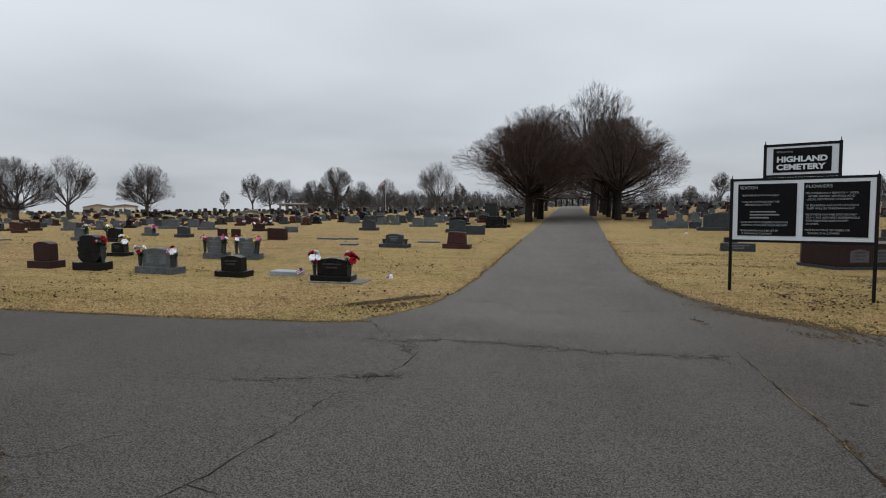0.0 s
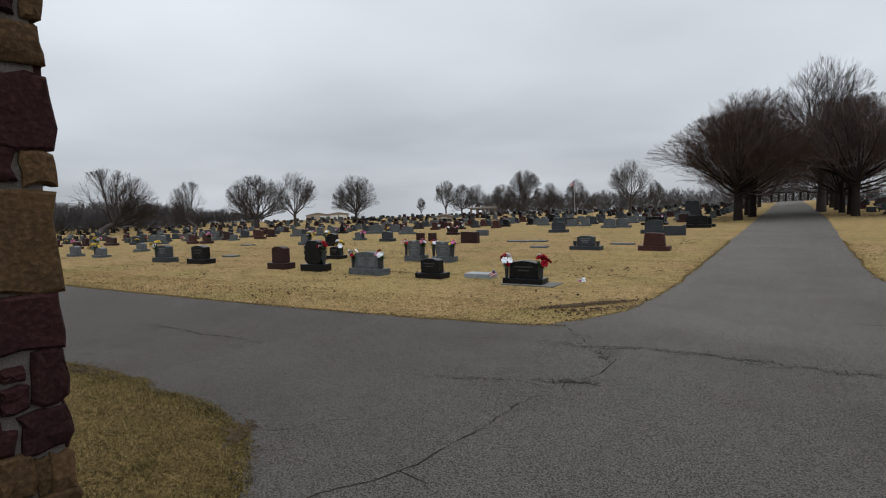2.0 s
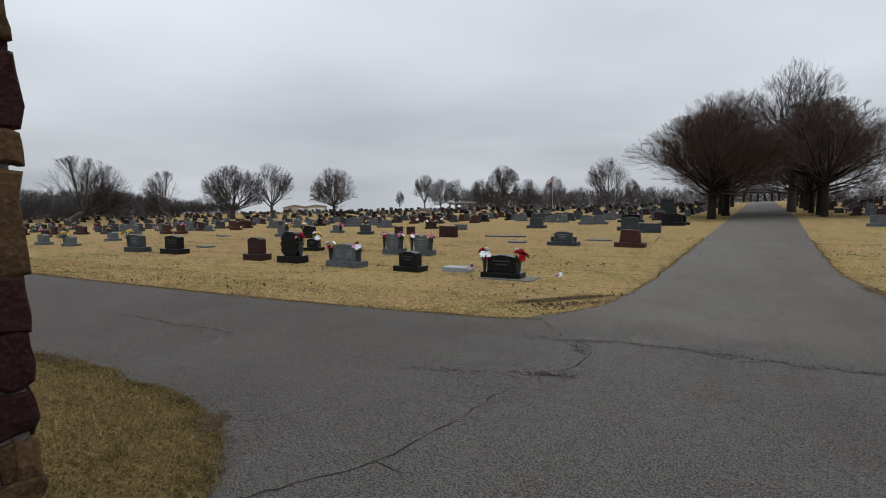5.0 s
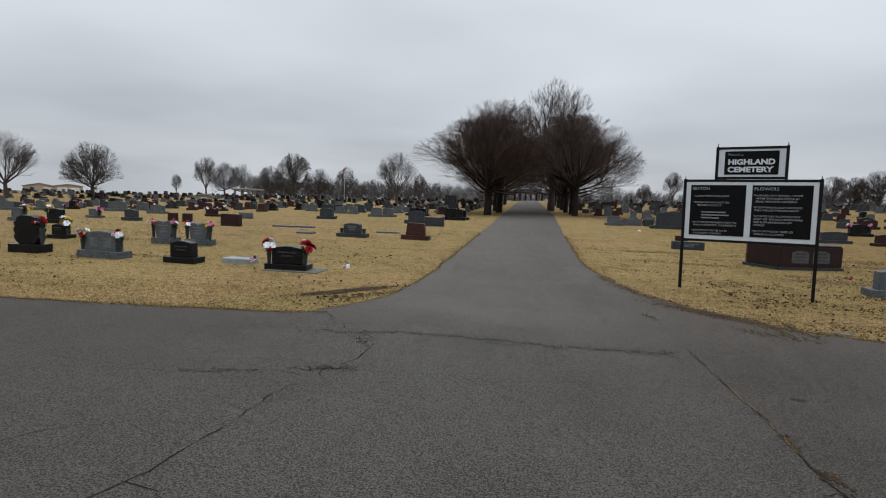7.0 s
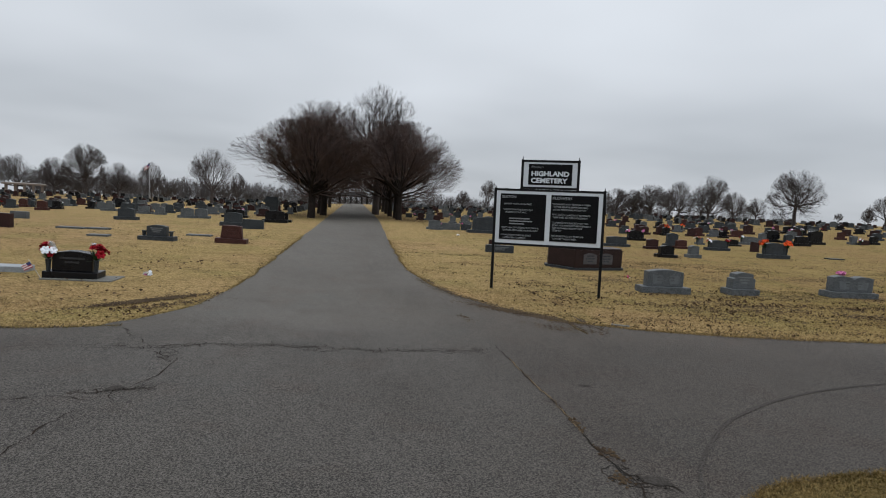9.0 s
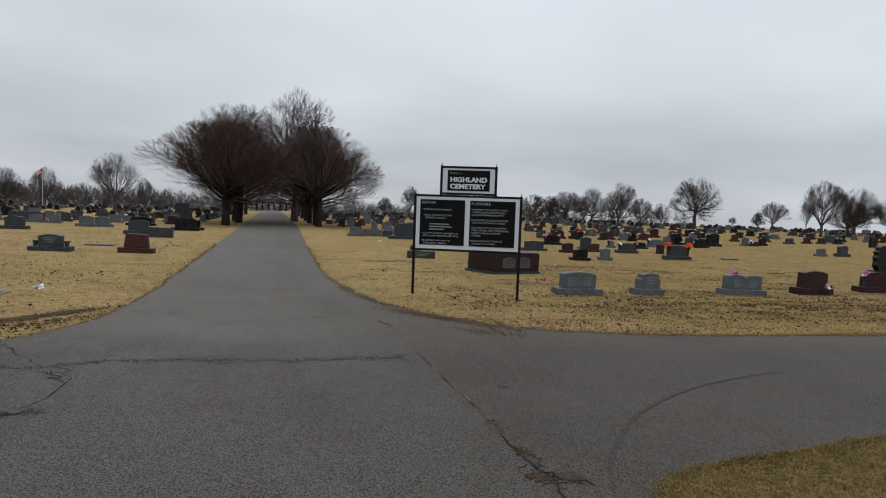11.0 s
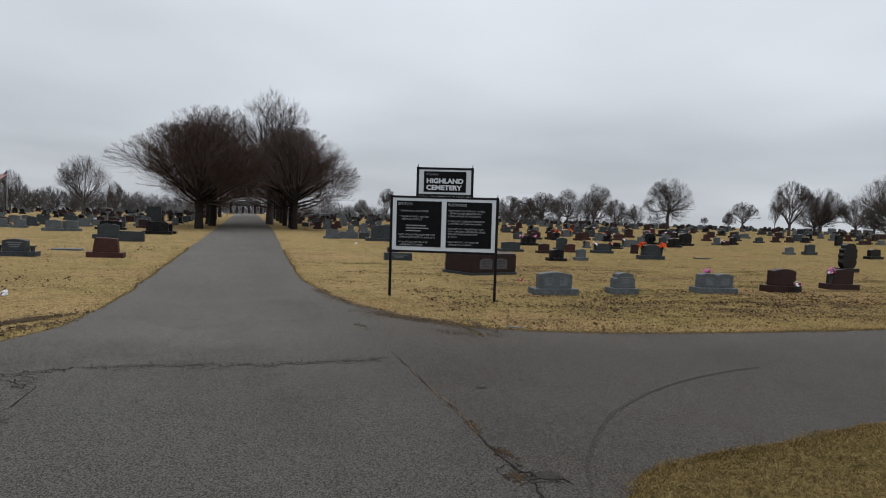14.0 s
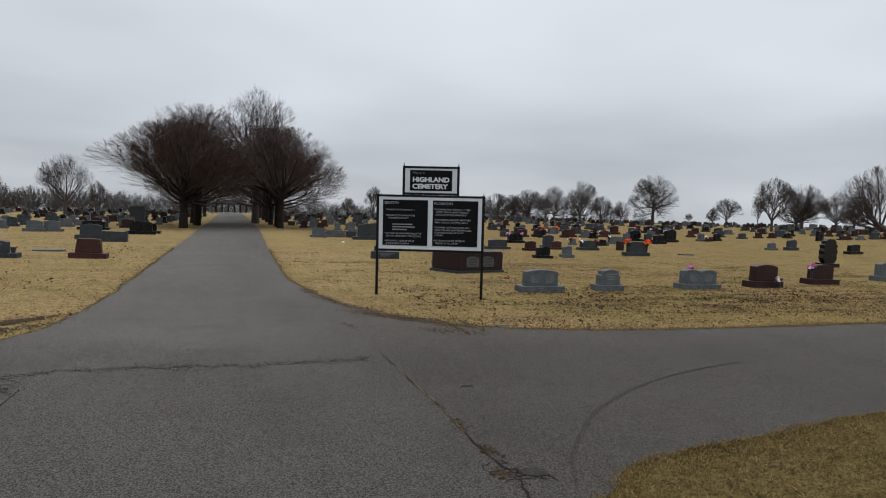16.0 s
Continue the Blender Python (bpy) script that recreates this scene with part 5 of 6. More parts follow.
# ---- the crowd of farther graves ----
def far_graves():
    rng = random.Random(8)
    kinds = [("serp", GREY), ("serp", SLATE), ("serp", RED), ("serp", MAROON), ("serp", BLACK), ("block", GREY), ("block", SLATE), ("wide", GREY), ("wide", SLATE),
             ("wide", MAROON), ("heart", GREY), ("double", SLATE)]
    protos = []
    for kind, mat in kinds:
        w = {"wide": 1.1, "double": 1.15, "block": 0.65, "heart": 0.65}.get(kind, 0.8)
        protos.append(headstone(0.0, -60.0 - len(protos) * 3, w, {"block": 0.42, "wide": 0.62}.get(kind, 0.66), kind, mat, near=False))
    spots = []
    for row in range(5, 30):
        y = row * 4.7
        x = -96.0 + rng.uniform(0, 2)
        while x < 128:
            x += rng.choice((1.3, 1.6, 1.9, 2.4, 3.4))
            px, py = x + rng.uniform(-0.3, 0.3), y + rng.uniform(-0.5, 0.5)
            d, az = math.hypot(px, py), math.degrees(math.atan2(px, py))
            start = 46 if -42 < az < -5 else 42 if az < -42 else 34 if az < 14 else 47
            if az > 48:
                start = 66
            if d < start or d > 132 or abs(px) < 5.2 or az < -70 or az > 66:
                continue
            if rng.random() < (0.1 if abs(az) < 16 else 0.34 if d < 90 else 0.22):
                continue
            spots.append((d, px, py))
    spots.sort()
    near, far = spots[:230], spots[230:]
    used = set()
    for i, (d, x, y) in enumerate(near):
        k = rng.randrange(len(protos))
        m = pose(x, y, ground_z(x, y), 0, rng.uniform(-1, 1), rng.uniform(-4, 4))
        if k not in used:
            used.add(k)
            protos[k].matrix_world = m
        else:
            copy_thing(protos[k], m)
    for mat, share in ((GREY, 0), (SLATE, 1), (MAROON, 2), (BLACK, 3)):
        bm = bmesh.new()
        for i, (d, x, y) in enumerate(far):
            if i % 4 != share:
                continue
            z, w, h = ground_z(x, y), rng.uniform(0.55, 1.15), rng.uniform(0.42, 0.8)
            box(bm, x - w / 2, x + w / 2, y - 0.2, y + 0.2, z - 0.1, z + 0.16)
            outline = die_outline("serp", w * 0.74, h - 0.16)
            f0 = [bm.verts.new((x + px, y - 0.11, z + 0.16 + pz)) for px, pz in outline]
            f1 = [bm.verts.new((x + px, y + 0.11, z + 0.16 + pz)) for px, pz in outline]
            bm.faces.new(f0)
            bm.faces.new(list(reversed(f1)))
            for j in range(len(f0)):
                k = (j + 1) % len(f0)
                bm.faces.new((f0[j], f1[j], f1[k], f0[k]))
        tagged(part("distant_headstones", bm, mat), f"rows of far {MATERIAL_NAME[mat.name]} headstones near the skyline", "headstones", kind="stuff")
    # flowers on some of the farther graves
    for i in range(85):
        d, x, y = near[rng.randrange(len(near))]
        bouquet(x + rng.choice((-0.5, 0.5)), y - 0.25, 0, rng.choice("RWYPRP"), 0.4, 0.17)


far_graves()


# ---- cracks in the asphalt ----
def crack(points, width, mat, label, seed, lift=0.0165, fork=0.45, rough=1.0):
    rng = random.Random(seed)
    lift += seed * 0.00008
    if rough < 0.5:
        for _ in range(3):
            soft = [points[0]]
            for a, c in zip(points, points[1:]):
                soft += [(a[0] * 0.75 + c[0] * 0.25, a[1] * 0.75 + c[1] * 0.25), (a[0] * 0.25 + c[0] * 0.75, a[1] * 0.25 + c[1] * 0.75)]
            points = soft + [points[-1]]
    pts = []
    for a, c in zip(points, points[1:]):
        a, c = Vector((*a, 0)), Vector((*c, 0))
        n = max(1, int((c - a).length / 0.06))
        side = Vector((-(c - a).y, (c - a).x, 0)).normalized()
        for i in range(n):
            p = a + (c - a) * (i / n)
            pts.append(p + side * rough * (0.07 * noise.noise((p.x * 2.3 + seed, p.y * 2.3, 0)) + 0.05 * noise.noise((p.x * 9, p.y * 9, seed)) + rng.uniform(-0.008, 0.008)))
    pts.append(Vector((*points[-1], 0)))
    bm = bmesh.new()
    prev = None
    for i, p in enumerate(pts):
        q = pts[min(i + 1, len(pts) - 1)] - pts[max(i - 1, 0)]
        s = Vector((-q.y, q.x, 0)).normalized()
        half = width * 0.22 * max(0.15, 0.8 + (1.7 if rough > 0.5 else 0.4) * noise.noise((p.x * 6, p.y * 6, seed + 3))) * min(1, 0.25 + 0.2 * min(i, len(pts) - 1 - i))
        z = ground_z(p.x, p.y) + lift
        row = (bm.verts.new((p.x - s.x * half, p.y - s.y * half, z)), bm.verts.new((p.x + s.x * half, p.y + s.y * half, z)))
        if prev:
            bm.faces.new((prev[0], prev[1], row[1], row[0]))
        prev = row
        if fork and i % 9 == 4 and rng.random() < fork:
            at, way = Vector(p), s * rng.choice((-1, 1)) + q.normalized() * rng.uniform(-0.8, 0.8)
            last, n = None, rng.randint(4, 12)
            for j in range(n):
                thin = width * 0.22 * (1 - j / n) + 0.001
                c = way.cross(Vector((0, 0, 1))).normalized() * thin
                z = ground_z(at.x, at.y) + lift
                pair = (bm.verts.new((at.x - c.x, at.y - c.y, z)), bm.verts.new((at.x + c.x, at.y + c.y, z)))
                if last:
                    bm.faces.new((last[0], last[1], pair[1], pair[0]))
                last = pair
                way = (way + Vector((rng.uniform(-0.7, 0.7), rng.uniform(-0.7, 0.7), 0))).normalized()
                at = at + way * 0.045
    tagged(part("road_crack", bm, mat), label, "crack", kind="structure")


def crazing(points, reach, cell, label, seed, keep=0.6):
    """A belt of crazed asphalt: thin cracks between the corners of many small uneven cells."""
    rng = random.Random(seed)
    line = [Vector((*p, 0)) for p in points]
    bm = bmesh.new()
    grid = []
    for a, c in zip(line, line[1:]):
        n = max(1, int((c - a).length / cell))
        side = Vector((-(c - a).y, (c - a).x, 0)).normalized()
        for i in range(n):
            p = a + (c - a) * (i / n)
            wide = reach * (0.55 + 0.9 * abs(noise.noise((p.x * 1.7, p.y * 1.7, seed))))
            k = 4
            grid.append([p + side * (wide * (2 * j / (k - 1) - 1)) + Vector((rng.uniform(-0.45, 0.45) * cell, rng.uniform(-0.3, 0.3) * cell, 0)) for j in range(k)])

    def thread(a, c):
        d = c - a
        if d.length < 1e-4:
            return
        s = Vector((-d.y, d.x, 0)).normalized() * rng.uniform(0.0025, 0.0065)
        mid = a + d * 0.5 + s * rng.uniform(-6, 6)
        z = Vector((0, 0, 0.0178))
        low = [bm.verts.new(p - s + z) for p in (a, mid, c)]
        top = [bm.verts.new(p + s + z) for p in (a, mid, c)]
        for i in range(2):
            bm.faces.new((low[i], low[i + 1], top[i + 1], top[i]))
    for r0, r1 in zip(grid, grid[1:]):
        for j in range(4):
            inner = j in (1, 2)
            if rng.random() < keep * (1.25 if inner else 0.6):
                thread(r0[j], r1[j])
            if j < 3 and rng.random() < keep * 0.75:
                thread(r0[j], r0[j + 1])
    tagged(part("crazed_asphalt", bm, CRACK), label, "crack", kind="structure")


DARK_CRACK = "dark jagged crack across the asphalt"
crack([(-3.1, 1.9), (-2.77, 2.42), (-2.5, 2.9), (-2.38, 3.22), (-2.3, 3.55), (-2.26, 3.95), (-2.22, 4.3), (-2.2, 4.65), (-2.15, 4.9), (-2.0, 5.2)], 0.027, CRACK, DARK_CRACK, 1, fork=0.12, rough=0.65)
crack([(-1.98, 5.25), (-1.9, 5.5), (-1.86, 5.72), (-1.79, 5.98), (-1.75, 6.25), (-1.77, 6.5)], 0.03, CRACK, DARK_CRACK, 2, fork=0.4, rough=0.6)
crack([(-4.7, 4.88), (-4.1, 4.94), (-3.5, 5.0), (-3.0, 5.12), (-2.87, 5.25), (-2.6, 5.26), (-2.32, 5.28), (-2.02, 5.2)], 0.015, CRACK, DARK_CRACK, 3, fork=0.4, rough=0.9)
crack([(-2.25, 5.46), (-2.05, 5.57), (-1.9, 5.48), (-1.6, 5.68)], 0.026, CRACK, DARK_CRACK, 4, fork=0.7, rough=1.0)
crack([(-4.9, 5.14), (-4.4, 5.12), (-3.9, 5.1), (-3.72, 5.28)], 0.012, CRACK, DARK_CRACK, 6, fork=0.1, rough=0.6)
crack([(-2.95, 8.05), (-2.67, 7.62), (-2.46, 7.34), (-2.25, 7.05)], 0.028, CRACK, DARK_CRACK, 7, fork=0.3)
crack([(-2.85, 7.0), (-2.2, 7.0), (-1.62, 7.15), (-0.96, 7.2), (-0.15, 7.08), (0.4, 7.06), (1.05, 7.1), (1.95, 7.06)], 0.014, CRACK, DARK_CRACK, 5, fork=0.3)
crack([(-4.65, 6.66), (-3.9, 6.75), (-3.5, 6.93), (-3.05, 7.0), (-2.8, 7.0)], 0.014, CRACK, DARK_CRACK, 19, fork=0.2, rough=0.6)
crack([(-4.2, 3.1), (-3.9, 3.16), (-3.76, 3.17), (-3.62, 3.38), (-3.45, 3.62), (-3.24, 3.75)], 0.02, CRACK, DARK_CRACK, 14, fork=0.15, rough=0.5)
crack([(-2.85, 3.5), (-2.8, 3.72), (-2.69, 3.7), (-2.57, 3.68)], 0.012, CRACK, DARK_CRACK, 15, fork=0.3, rough=0.5)
crack([(-9.4, 5.3), (-8.5, 5.36), (-7.5, 5.22), (-7.2, 5.31), (-6.36, 5.26)], 0.036, CRACK, DARK_CRACK, 13, fork=0.5)
PAVING_JOINT = "straight joint between two asphalt pavings"
crack([(-6.43, 3.75), (-6.4, 4.25), (-6.35, 4.8), (-6.35, 5.3), (-6.28, 5.7), (-6.2, 6.13), (-6.07, 6.6), (-5.85, 7.15)], 0.02, CRACK, PAVING_JOINT, 20, fork=0.1, rough=0.4)
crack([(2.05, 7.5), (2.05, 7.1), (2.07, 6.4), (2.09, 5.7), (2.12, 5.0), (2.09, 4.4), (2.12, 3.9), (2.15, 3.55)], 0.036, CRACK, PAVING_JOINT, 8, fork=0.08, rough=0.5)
crack([(2.15, 3.6), (2.05, 3.1), (1.98, 2.4), (1.9, 1.6)], 0.04, CRACK, PAVING_JOINT, 9, fork=0.12, rough=0.7)
crack([(2.06, 6.8), (2.08, 6.3), (2.1, 5.6), (2.12, 5.0), (2.1, 4.5)], 0.03, CRACK_SOIL, "paving joint filled with soil and dry grass", 10, 0.0185, fork=0, rough=0.5)
crack([(2.05, 3.74), (2.2, 3.66), (2.33, 3.7), (2.42, 3.5)], 0.075, CRACK, DARK_CRACK, 11, fork=0.7)
crack([(2.5, 3.4), (2.75, 3.85), (3.05, 4.2), (3.6, 4.75), (4.34, 5.22), (5.17, 5.6), (6.1, 5.88), (7.0, 6.04)], 0.10, ARC, "curved faint seam in the asphalt lane", 12, fork=0, rough=0.1)
crack([(-2.6, 10.4), (-1.2, 10.05), (-0.3, 9.85), (0.4, 9.75), (1.1, 9.8), (1.9, 9.95)], 0.026, CRACK, DARK_CRACK, 16)
crack([(0.35, 9.8), (0.2, 10.3), (-0.15, 10.9), (-0.5, 11.2)], 0.012, CRACK, DARK_CRACK, 18)
CRAZED = "belt of fine crazed cracks in the asphalt"
crazing([(-2.9, 6.95), (-2.2, 6.98), (-1.6, 7.15), (-0.9, 7.2), (-0.1, 7.08), (0.5, 7.05), (1.1, 7.1), (2.0, 7.08)], 0.17, 0.10, CRAZED, 31)
crazing([(-1.78, 6.4), (-1.95, 6.75), (-2.2, 7.0)], 0.10, 0.10, CRAZED, 32)
crazing([(-2.35, 5.4), (-2.0, 5.5), (-1.6, 5.6)], 0.10, 0.07, CRAZED, 33)
crazing([(2.05, 3.9), (2.15, 3.65), (2.45, 3.55)], 0.14, 0.07, CRAZED, 34, 0.7)
crazing([(-3.4, 5.05), (-2.9, 5.2), (-2.3, 5.28)], 0.07, 0.12, CRAZED, 36, 0.35)
for n_, off in enumerate((-0.16, -0.05, 0.05)):
    crack([(avenue_right(y) + off + 0.05 * math.sin(3 * y), y) for y in (12.6, 11.6, 10.8, 10.1, 9.5, 9.0)], 0.09, WASH, "thin brown soil washed over the asphalt edge", 50 + n_, 0.0155 + 0.001 * n_, fork=0, rough=0.8)
crack([(4.05, 9.6), (4.0, 9.15), (4.1, 8.7), (4.15, 8.3)], 0.10, WASH, "thin brown soil washed over the asphalt edge", 54, 0.0185, fork=0.2, rough=0.8)


# ---- grass blades, soil and fallen leaves ----
def blades(name, rng, xy, tall, wide, mat, label, lift=0.0):
    n = len(xy)
    a = rng.uniform(0, 2 * np.pi, n)
    lean = rng.uniform(0.4, 1.4, n)
    b = rng.uniform(0, 2 * np.pi, n)
    h = tall * rng.uniform(0.5, 1.3, n)
    w = wide * rng.uniform(0.6, 1.3, n)
    z = np.array([ground_z(x, y) for x, y in xy]) + lift
    foot = np.stack([xy[:, 0], xy[:, 1], z], 1)
    side = np.stack([np.cos(a) * w, np.sin(a) * w, np.zeros(n)], 1)
    tip = foot + np.stack([np.cos(b) * np.sin(lean) * h, np.sin(b) * np.sin(lean) * h, np.cos(lean) * h], 1)
    verts = np.stack([foot - side, foot + side, tip], 1).reshape(-1, 3)
    me = mesh_arrays(name, verts, np.arange(3 * n).reshape(-1, 3))
    tagged(link_mesh(name, me, mat), label, "grass", kind="stuff")


def on_lawn(x, y):
    if y >= 8.2 and avenue_left(y) < x < avenue_right(y):
        return False
    if -2.8 < x < 2.6 and y < 8.2:
        return False
    if cross_near(x) < y < cross_far(x):
        return False
    return True


def scatter(rng, n, x0, x1, y0, y1, keep=lambda x, y: True):
    out = []
    for x, y in zip(rng.uniform(x0, x1, n), rng.uniform(y0, y1, n)):
        if on_lawn(x, y) and keep(x, y):
            out.append((x, y))
    return np.array(out)


g_rng = np.random.default_rng(77)
clump = lambda x, y: noise.noise((x * 1.3, y * 1.3, 2)) + noise.noise((x * 5, y * 5, 4)) * 0.6 > -0.95
near_west = scatter(g_rng, 95000, -8.5, -2.4, 0.2, 3.8, clump)
near_east = scatter(g_rng, 100000, 2.3, 9.5, 0.4, 4.4, clump)
tufts = []
for hub_x, hub_y in np.concatenate([near_west[::55], near_east[::55]]):
    k = 18 + int(30 * g_rng.random())
    tufts.append(np.stack([g_rng.normal(hub_x, 0.035, k), g_rng.normal(hub_y, 0.035, k)], 1))
blades("grass_tufts", g_rng, np.concatenate(tufts), 0.052, 0.0030, STRAW, "taller dry tufts in the grass by the entrance")
blades("grass_near", g_rng, np.concatenate([near_west, near_east]), 0.036, 0.0028, NEAR_BLADE, "short dry yellow-green grass by the entrance")
strip_w = scatter(g_rng, 60000, -26, -1.5, 6.9, 9.6)
strip_e = scatter(g_rng, 60000, 1.4, 22, 7.6, 12.5)
lawn_mid = scatter(g_rng, 60000, -22, 22, 9.6, 19)
verge = scatter(g_rng, 16000, -3.6, 3.6, 9, 34, lambda x, y: min(abs(x - avenue_left(y)), abs(x - avenue_right(y))) < 0.6)
blades("grass_lawn", g_rng, np.concatenate([strip_w, strip_e, lawn_mid]), 0.032, 0.005, LAWN_BLADE, "short dry tan grass on the lawn")
blades("grass_verge", g_rng, verge, 0.035, 0.005, NEAR_BLADE, "dry yellow-green grass along the lane's edge")


def worn_turf(x, y):
    """Where the turf has died back: broken rows along the lane and before the headstones, denser on the eastern lawn."""
    k = 1.3 * noise.noise((x * 0.3, y * 1.1, 11)) + 0.6 * noise.noise((x * 0.9, y * 3.2, 12)) + 0.4 * noise.noise((x * 4.0, y * 7.0, 13))
    k += 0.32 * math.exp(-((y - 12.9) / 0.7) ** 2) if x > 4 else 0
    return k > (0.32 if x > 2 else 0.60 if y > 9 else 0.5)


turf = scatter(g_rng, 120000, 1.5, 28, 8.3, 22, worn_turf)
turf = np.concatenate([turf, scatter(g_rng, 70000, -28, -1.5, 7.2, 20, worn_turf)])
blades("worn_turf", g_rng, turf, 0.030, 0.010, DARK_TURF, "dark dead patches in the tan lawn")


def edge_points(rng, n, wide=1.0):
    out = []
    while len(out) < n:
        pick = rng.integers(5)
        if pick == 0:
            x = rng.uniform(-22, -2.9)
            p = (x, cross_far(x))
        elif pick == 1:
            x = rng.uniform(3.4, 20)
            p = (x, cross_far(x))
        elif pick == 2:
            x = rng.uniform(-9, -2.6)
            p = (x, cross_near(x))
        elif pick == 3:
            x = rng.uniform(2.5, 10)
            p = (x, cross_near(x))
        else:
            y = rng.uniform(8.3, 26)
            p = (avenue_left(y) if rng.random() < 0.5 else avenue_right(y), y)
        k = 0.6 + 0.9 * noise.noise((p[0] * 1.7, p[1] * 1.7, 9))
        k = 0.06 * wide * max(0.2, k)
        out.append((p[0] + rng.normal(0, k), p[1] + rng.normal(0, k)))
    return np.array(out)


fringe = edge_points(g_rng, 60000, 4.0)
fringe = np.array([p for p in fringe if on_lawn(*p)])
blades("grass_fringe", g_rng, fringe, 0.036, 0.0042, NEAR_BLADE, "olive dry grass in a band along the asphalt")
blades("grass_edge", g_rng, edge_points(g_rng, 45000, 0.65), 0.038, 0.0035, NEAR_BLADE, "ragged dry grass creeping over the asphalt edge", 0.01)


def leaf_litter():
    rng = np.random.default_rng(21)
    pts = [(x, y) for x, y in scatter(rng, 16000, -28, 28, 7.2, 26) if noise.noise((x * 0.35, y * 0.9, 6)) + 0.5 * noise.noise((x * 1.4, y * 3.0, 3)) + rng.normal(0, 0.2) > (0.16 if x > 0 else 0.24)]
    pts += [(x, y) for x, y in zip(rng.normal(-2.9, 0.5, 90), rng.normal(8.9, 0.3, 90)) if on_lawn(x, y)]
    pts += [(x, y) for x, y in zip(rng.uniform(4, 26, 7000), 11.6 + rng.normal(0, 1.3, 7000)) if on_lawn(x, y) and noise.noise((x * 0.5, y * 2.2, 1)) + 0.6 * noise.noise((x * 1.6, y * 4.0, 8)) > 0.0]
    n = len(pts)
    p = np.array(pts)
    z = np.array([ground_z(x, y) for x, y in pts]) + 0.028
    a, s = rng.uniform(0, 6.28, n), rng.uniform(0.012, 0.043, n)
    c, d = np.cos(a) * s, np.sin(a) * s
    e = rng.uniform(-0.015, 0.03, (4, n))
    corners = [(c, d), (-d * 0.6, c * 0.6), (-c, -d), (d * 0.6, -c * 0.6)]
    verts = np.stack([np.stack([p[:, 0] + q[0], p[:, 1] + q[1], z + e[i]], 1) for i, q in enumerate(corners)], 1).reshape(-1, 3)
    quads = np.arange(4 * n).reshape(-1, 4)
    me = mesh_arrays("fallen_leaves", verts, np.concatenate([quads[:, (0, 1, 2)], quads[:, (0, 2, 3)]]))
    tagged(link_mesh("fallen_leaves", me, DEAD_LEAF), "scattered brown fallen leaves on the lawn", "leaves", kind="stuff")


leaf_litter()


def clods(name, seed, spots, label, mat=None):
    """Loose soil and litter: many small ragged crumbs, round (x, y, reach along x, reach along y, turn, count)."""
    rng = np.random.default_rng(seed)
    verts, faces = [], []
    for x, y, rx, ry, turn, count in spots:
        c, d = math.cos(radians(turn)), math.sin(radians(turn))
        for _ in range(count):
            a, b = rng.normal(0, rx), rng.normal(0, ry)
            px, py = x + a * c - b * d, y + a * d + b * c
            size, n, at = rng.uniform(0.005, 0.026), 5, len(verts)
            z = ground_z(px, py) + 0.017
            verts.append((px, py, z + size * rng.uniform(0.3, 0.9)))
            for i in range(n):
                t, k = 6.283 * i / n, size * rng.uniform(0.5, 1.3)
                verts.append((px + k * math.cos(t), py + 0.8 * k * math.sin(t), z))
            faces += [(at, at + 1 + i, at + 1 + (i + 1) % n) for i in range(n)]
    me = mesh_arrays(name, np.array(verts), np.array(faces))
    tagged(link_mesh(name, me, mat or SOIL), label, "soil", kind="stuff")


edge_spots = []
e_rng = random.Random(12)
for i in range(150):
    x = e_rng.uniform(-14, -3.2)
    edge_spots.append((x, cross_far(x), 0.12, 0.03, 0, 3))
for i in range(190):
    x = e_rng.uniform(3.6, 14)
    edge_spots.append((x, cross_far(x) - 0.03, 0.15, 0.05, 0, 4))
for i in range(120):
    y = e_rng.uniform(8.3, 20)
    edge_spots.append((avenue_left(y) if i % 2 else avenue_right(y), y, 0.03, 0.15, 0, 2))
for i in range(40):
    x = e_rng.uniform(-6.5, -3.0)
    edge_spots.append((x, cross_near(x), 0.12, 0.05, 0, 4))
for i in range(90):
    y = e_rng.uniform(8.4, 13.5)
    edge_spots.append((avenue_right(y) + e_rng.uniform(-0.10, 0.10), y, 0.05, 0.2, 12, 9))
clods("edge_soil", 41, edge_spots, "crumbs of brown soil along the asphalt edge", WASH)
clods("corner_soil", 42, [(1.99, 9.2, 0.05, 0.18, 5, 50), (2.12, 4.72, 0.02, 0.08, 0, 40), (2.14, 4.15, 0.04, 0.06, 20, 45), (2.05, 3.7, 0.04, 0.05, 0, 35), (-3.15, 9.8, 0.5, 0.07, 47, 1500), (-2.75, 9.5, 0.35, 0.09, 47, 260), (3.1, 9.75, 0.6, 0.10, -45, 1300), (-4.02, 3.0, 0.13, 0.05, -50, 200), (-7.3, 3.43, 0.3, 0.07, 2, 420), (3.5, 8.6, 0.3, 0.12, -30, 160)],
      "loose dark soil where wheels cut the lawn corners")
worn = []
for i in range(150):
    x = e_rng.uniform(6.4, 23)
    y = cross_far(x) + e_rng.uniform(0.25, 1.0) ** 0.7 * 3.9
    worn.append((x, y, e_rng.uniform(0.15, 0.5), e_rng.uniform(0.06, 0.16), e_rng.uniform(-12, 12), 42))
for x, y in ((7.8, 12.8), (9.0, 13.0), (10.2, 12.95), (11.4, 13.2), (13.4, 13.2), (15.0, 13.4), (16.8, 13.4), (18.6, 13.9), (20.3, 14.0)):
    worn.append((x, y, 0.7, 0.16, 4, 160))
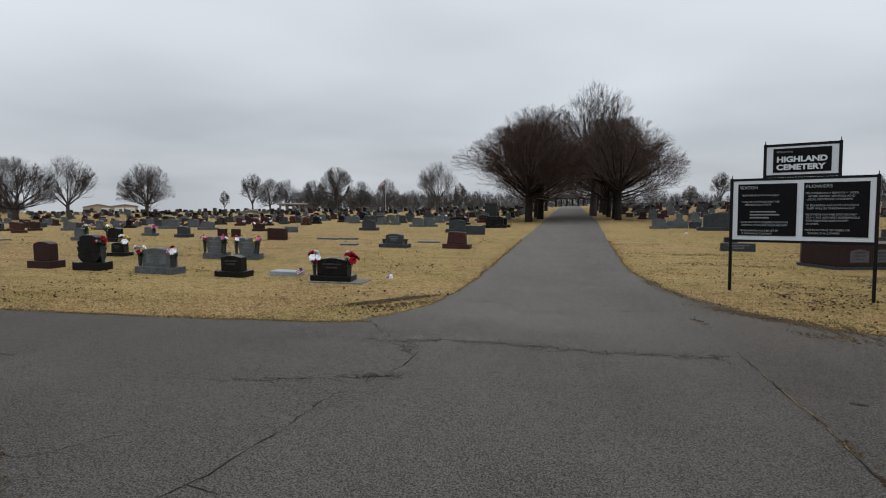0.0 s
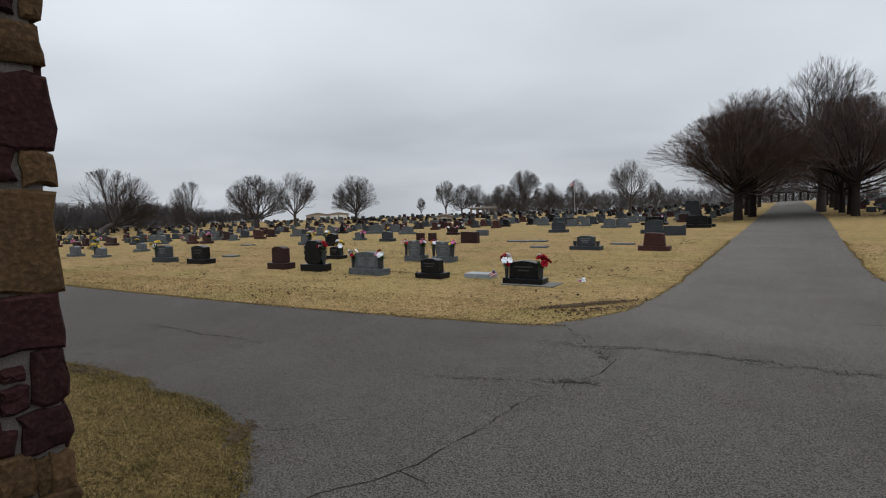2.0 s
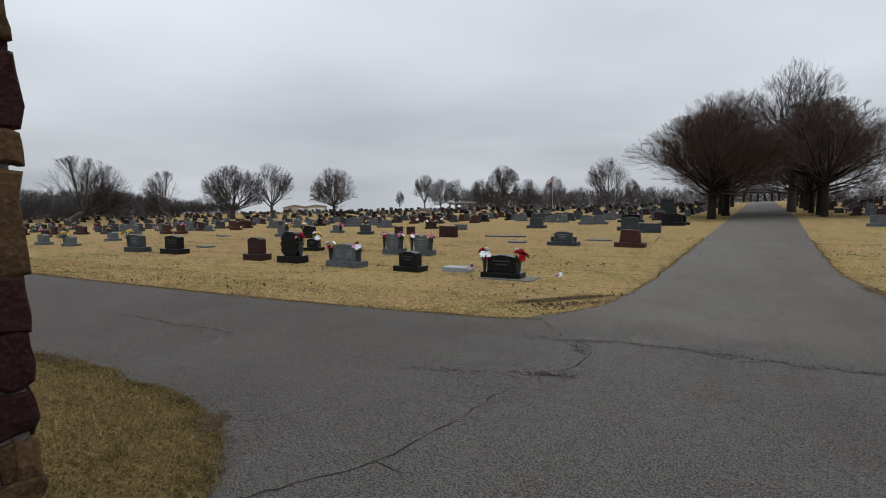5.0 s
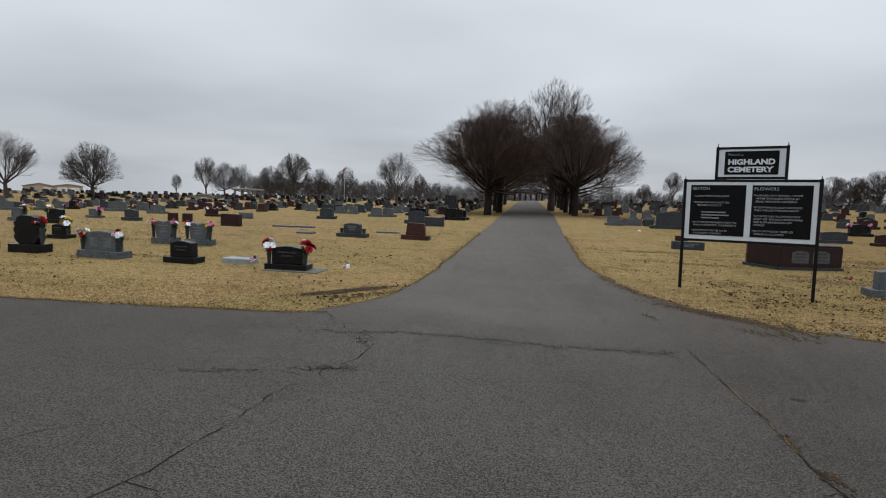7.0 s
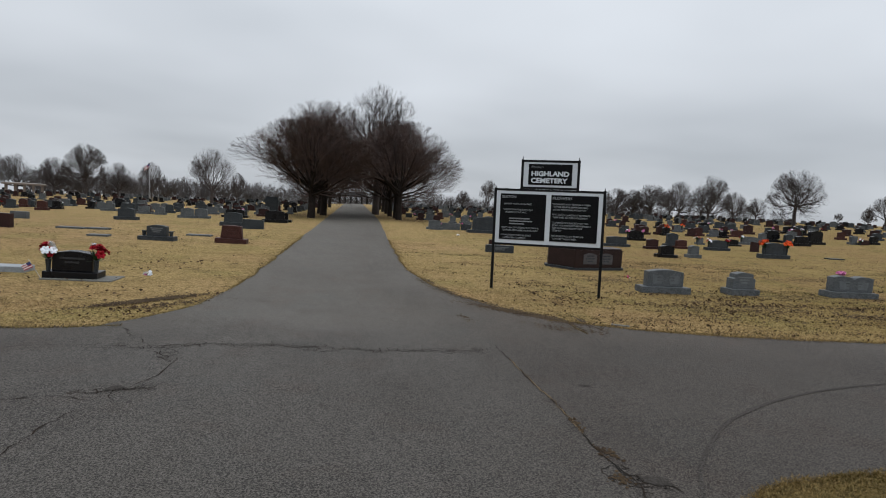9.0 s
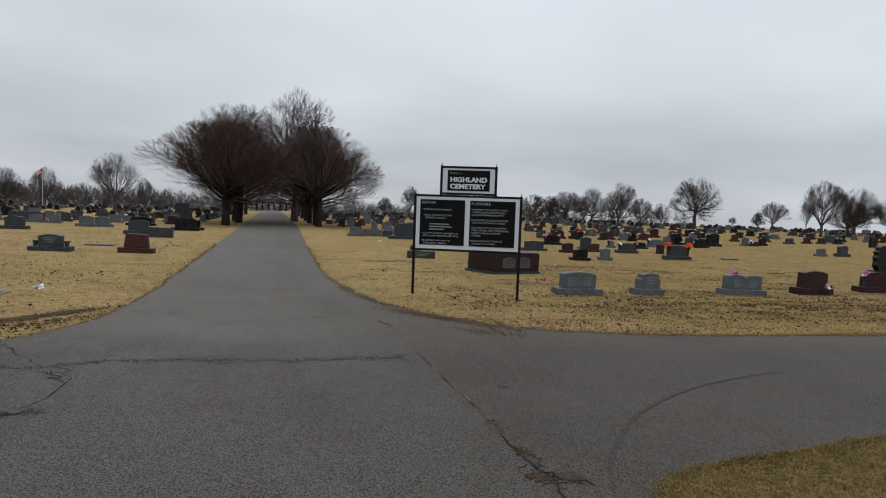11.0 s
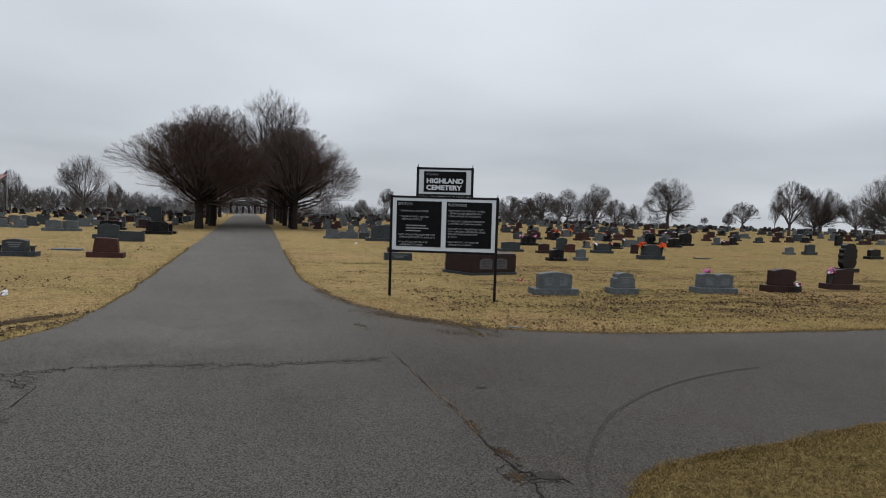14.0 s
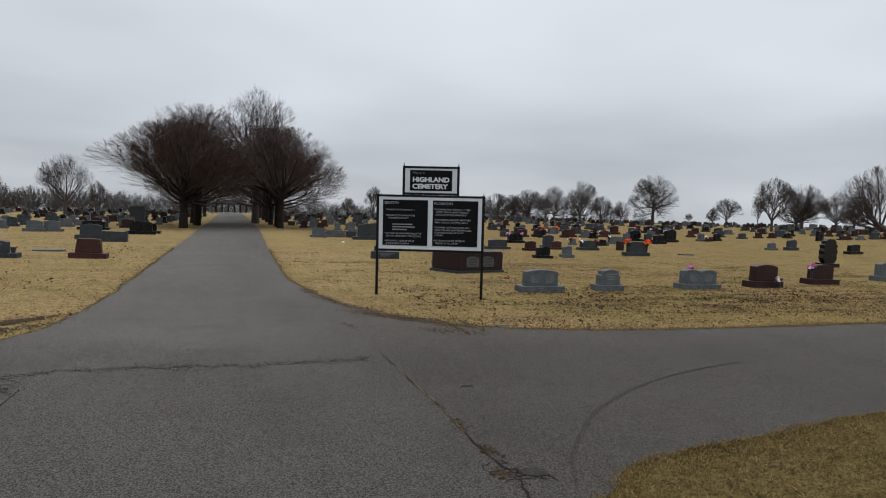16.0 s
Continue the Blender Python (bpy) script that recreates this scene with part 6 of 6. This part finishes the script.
for x, y, rx in ((7.3, 15.0, 0.6), (9.9, 19.0, 1.0), (13.3, 20.4, 1.6), (11.0, 16.3, 0.9), (15.5, 17.0, 1.2), (18.0, 17.5, 1.4)):
    worn.append((x, y, rx, 0.35, 6, 420))
# under the avenue trees: dark litter, whose crumbs also stand in for shade
for x, y0, y1 in ((-4.2, 45, 60), (4.9, 47.5, 60)):
    for i in range(26):
        worn.append((x + e_rng.uniform(-1.6, 1.6), e_rng.uniform(y0, y1), 0.5, 0.4, 0, 75))
clods("lawn_soil", 43, worn + [(9.6, 10.6, 2.2, 0.25, -4, 260), (15, 10.4, 2.5, 0.25, -2, 260), (7.6, 15.2, 0.8, 0.3, 5, 160), (7.3, 13.4, 1.0, 0.5, 0, 120)],
      "dark worn soil before the headstones, litter and painted shade under avenue trees")


def stick_flag():
    ob = thing("stick_flag", pose(-5.60, 11.55, 0, 0, -28, 20), "small striped flag on a thin stick beside a headstone", "flag", "grave flowers")
    part("stick", tube_between(bmesh.new(), (0, 0, -0.03), (0, 0, 0.42), 0.004, 0.004, 6), POLE, ob)
    for i in range(6):
        z = 0.26 + i * 0.019
        part("stripe", boxed(-0.15, -0.004, -0.002, 0.002, z, z + 0.019), FLAG_RED if i % 2 == 0 else FLAG_WHITE, ob)
    part("canton", boxed(-0.065, -0.003, -0.004, 0.004, 0.317, 0.375), FLAG_BLUE, ob)


stick_flag()


def ground_ornament(x, y, colour, label):
    ob = bouquet(x, y, -0.16, colour, 0.2, 0.10)
    tagged(ob, label, "flowers")


ground_ornament(-4.08, 12.6, "W", "small white silk flowers lying on the lawn")
ground_ornament(6.07, 32.1, "W", "small white silk flowers lying on the lawn")
ground_ornament(8.23, 15.83, "R", "small red silk flowers lying on the lawn")


def tar_blot(x, y, rx, ry, turn, seed):
    """A thin dark smear of old tar on the asphalt."""
    bm = bmesh.new()
    hub = bm.verts.new((0, 0, 0.0195))
    ring = []
    for i in range(28):
        a = 2 * math.pi * i / 28
        k = 1 + 0.55 * noise.noise((math.cos(a) * 1.6 + seed, math.sin(a) * 1.6, seed)) + 0.3 * noise.noise((math.cos(a) * 5, math.sin(a) * 5, seed))
        ring.append(bm.verts.new((rx * k * math.cos(a), ry * k * math.sin(a), 0.0185)))
    for i in range(28):
        bm.faces.new((hub, ring[i], ring[(i + 1) % 28]))
    ob = tagged(part("tar_blot", bm, SEAM), "small dark smear of tar on the asphalt", "tar", kind="structure")
    ob.matrix_world = pose(x, y, ground_z(x, y), 0, 0, turn)


tar_blot(-2.02, 5.54, 0.09, 0.05, 30, 1)
tar_blot(2.65, 5.78, 0.085, 0.03, -10, 3)
tar_blot(2.32, 3.68, 0.13, 0.06, -10, 4)
tar_blot(3.9, 7.5, 0.03, 0.02, 0, 5)
curb = tagged(part("concrete_fragment", boxed(-0.15, 0.15, -0.045, 0.045, -0.03, 0.016, bevel=0.01), CONCRETE), "pale concrete fragment lying at the lawn's edge", "concrete")
curb.matrix_world = pose(4.66, 9.02, 0, 0, 0, -28)
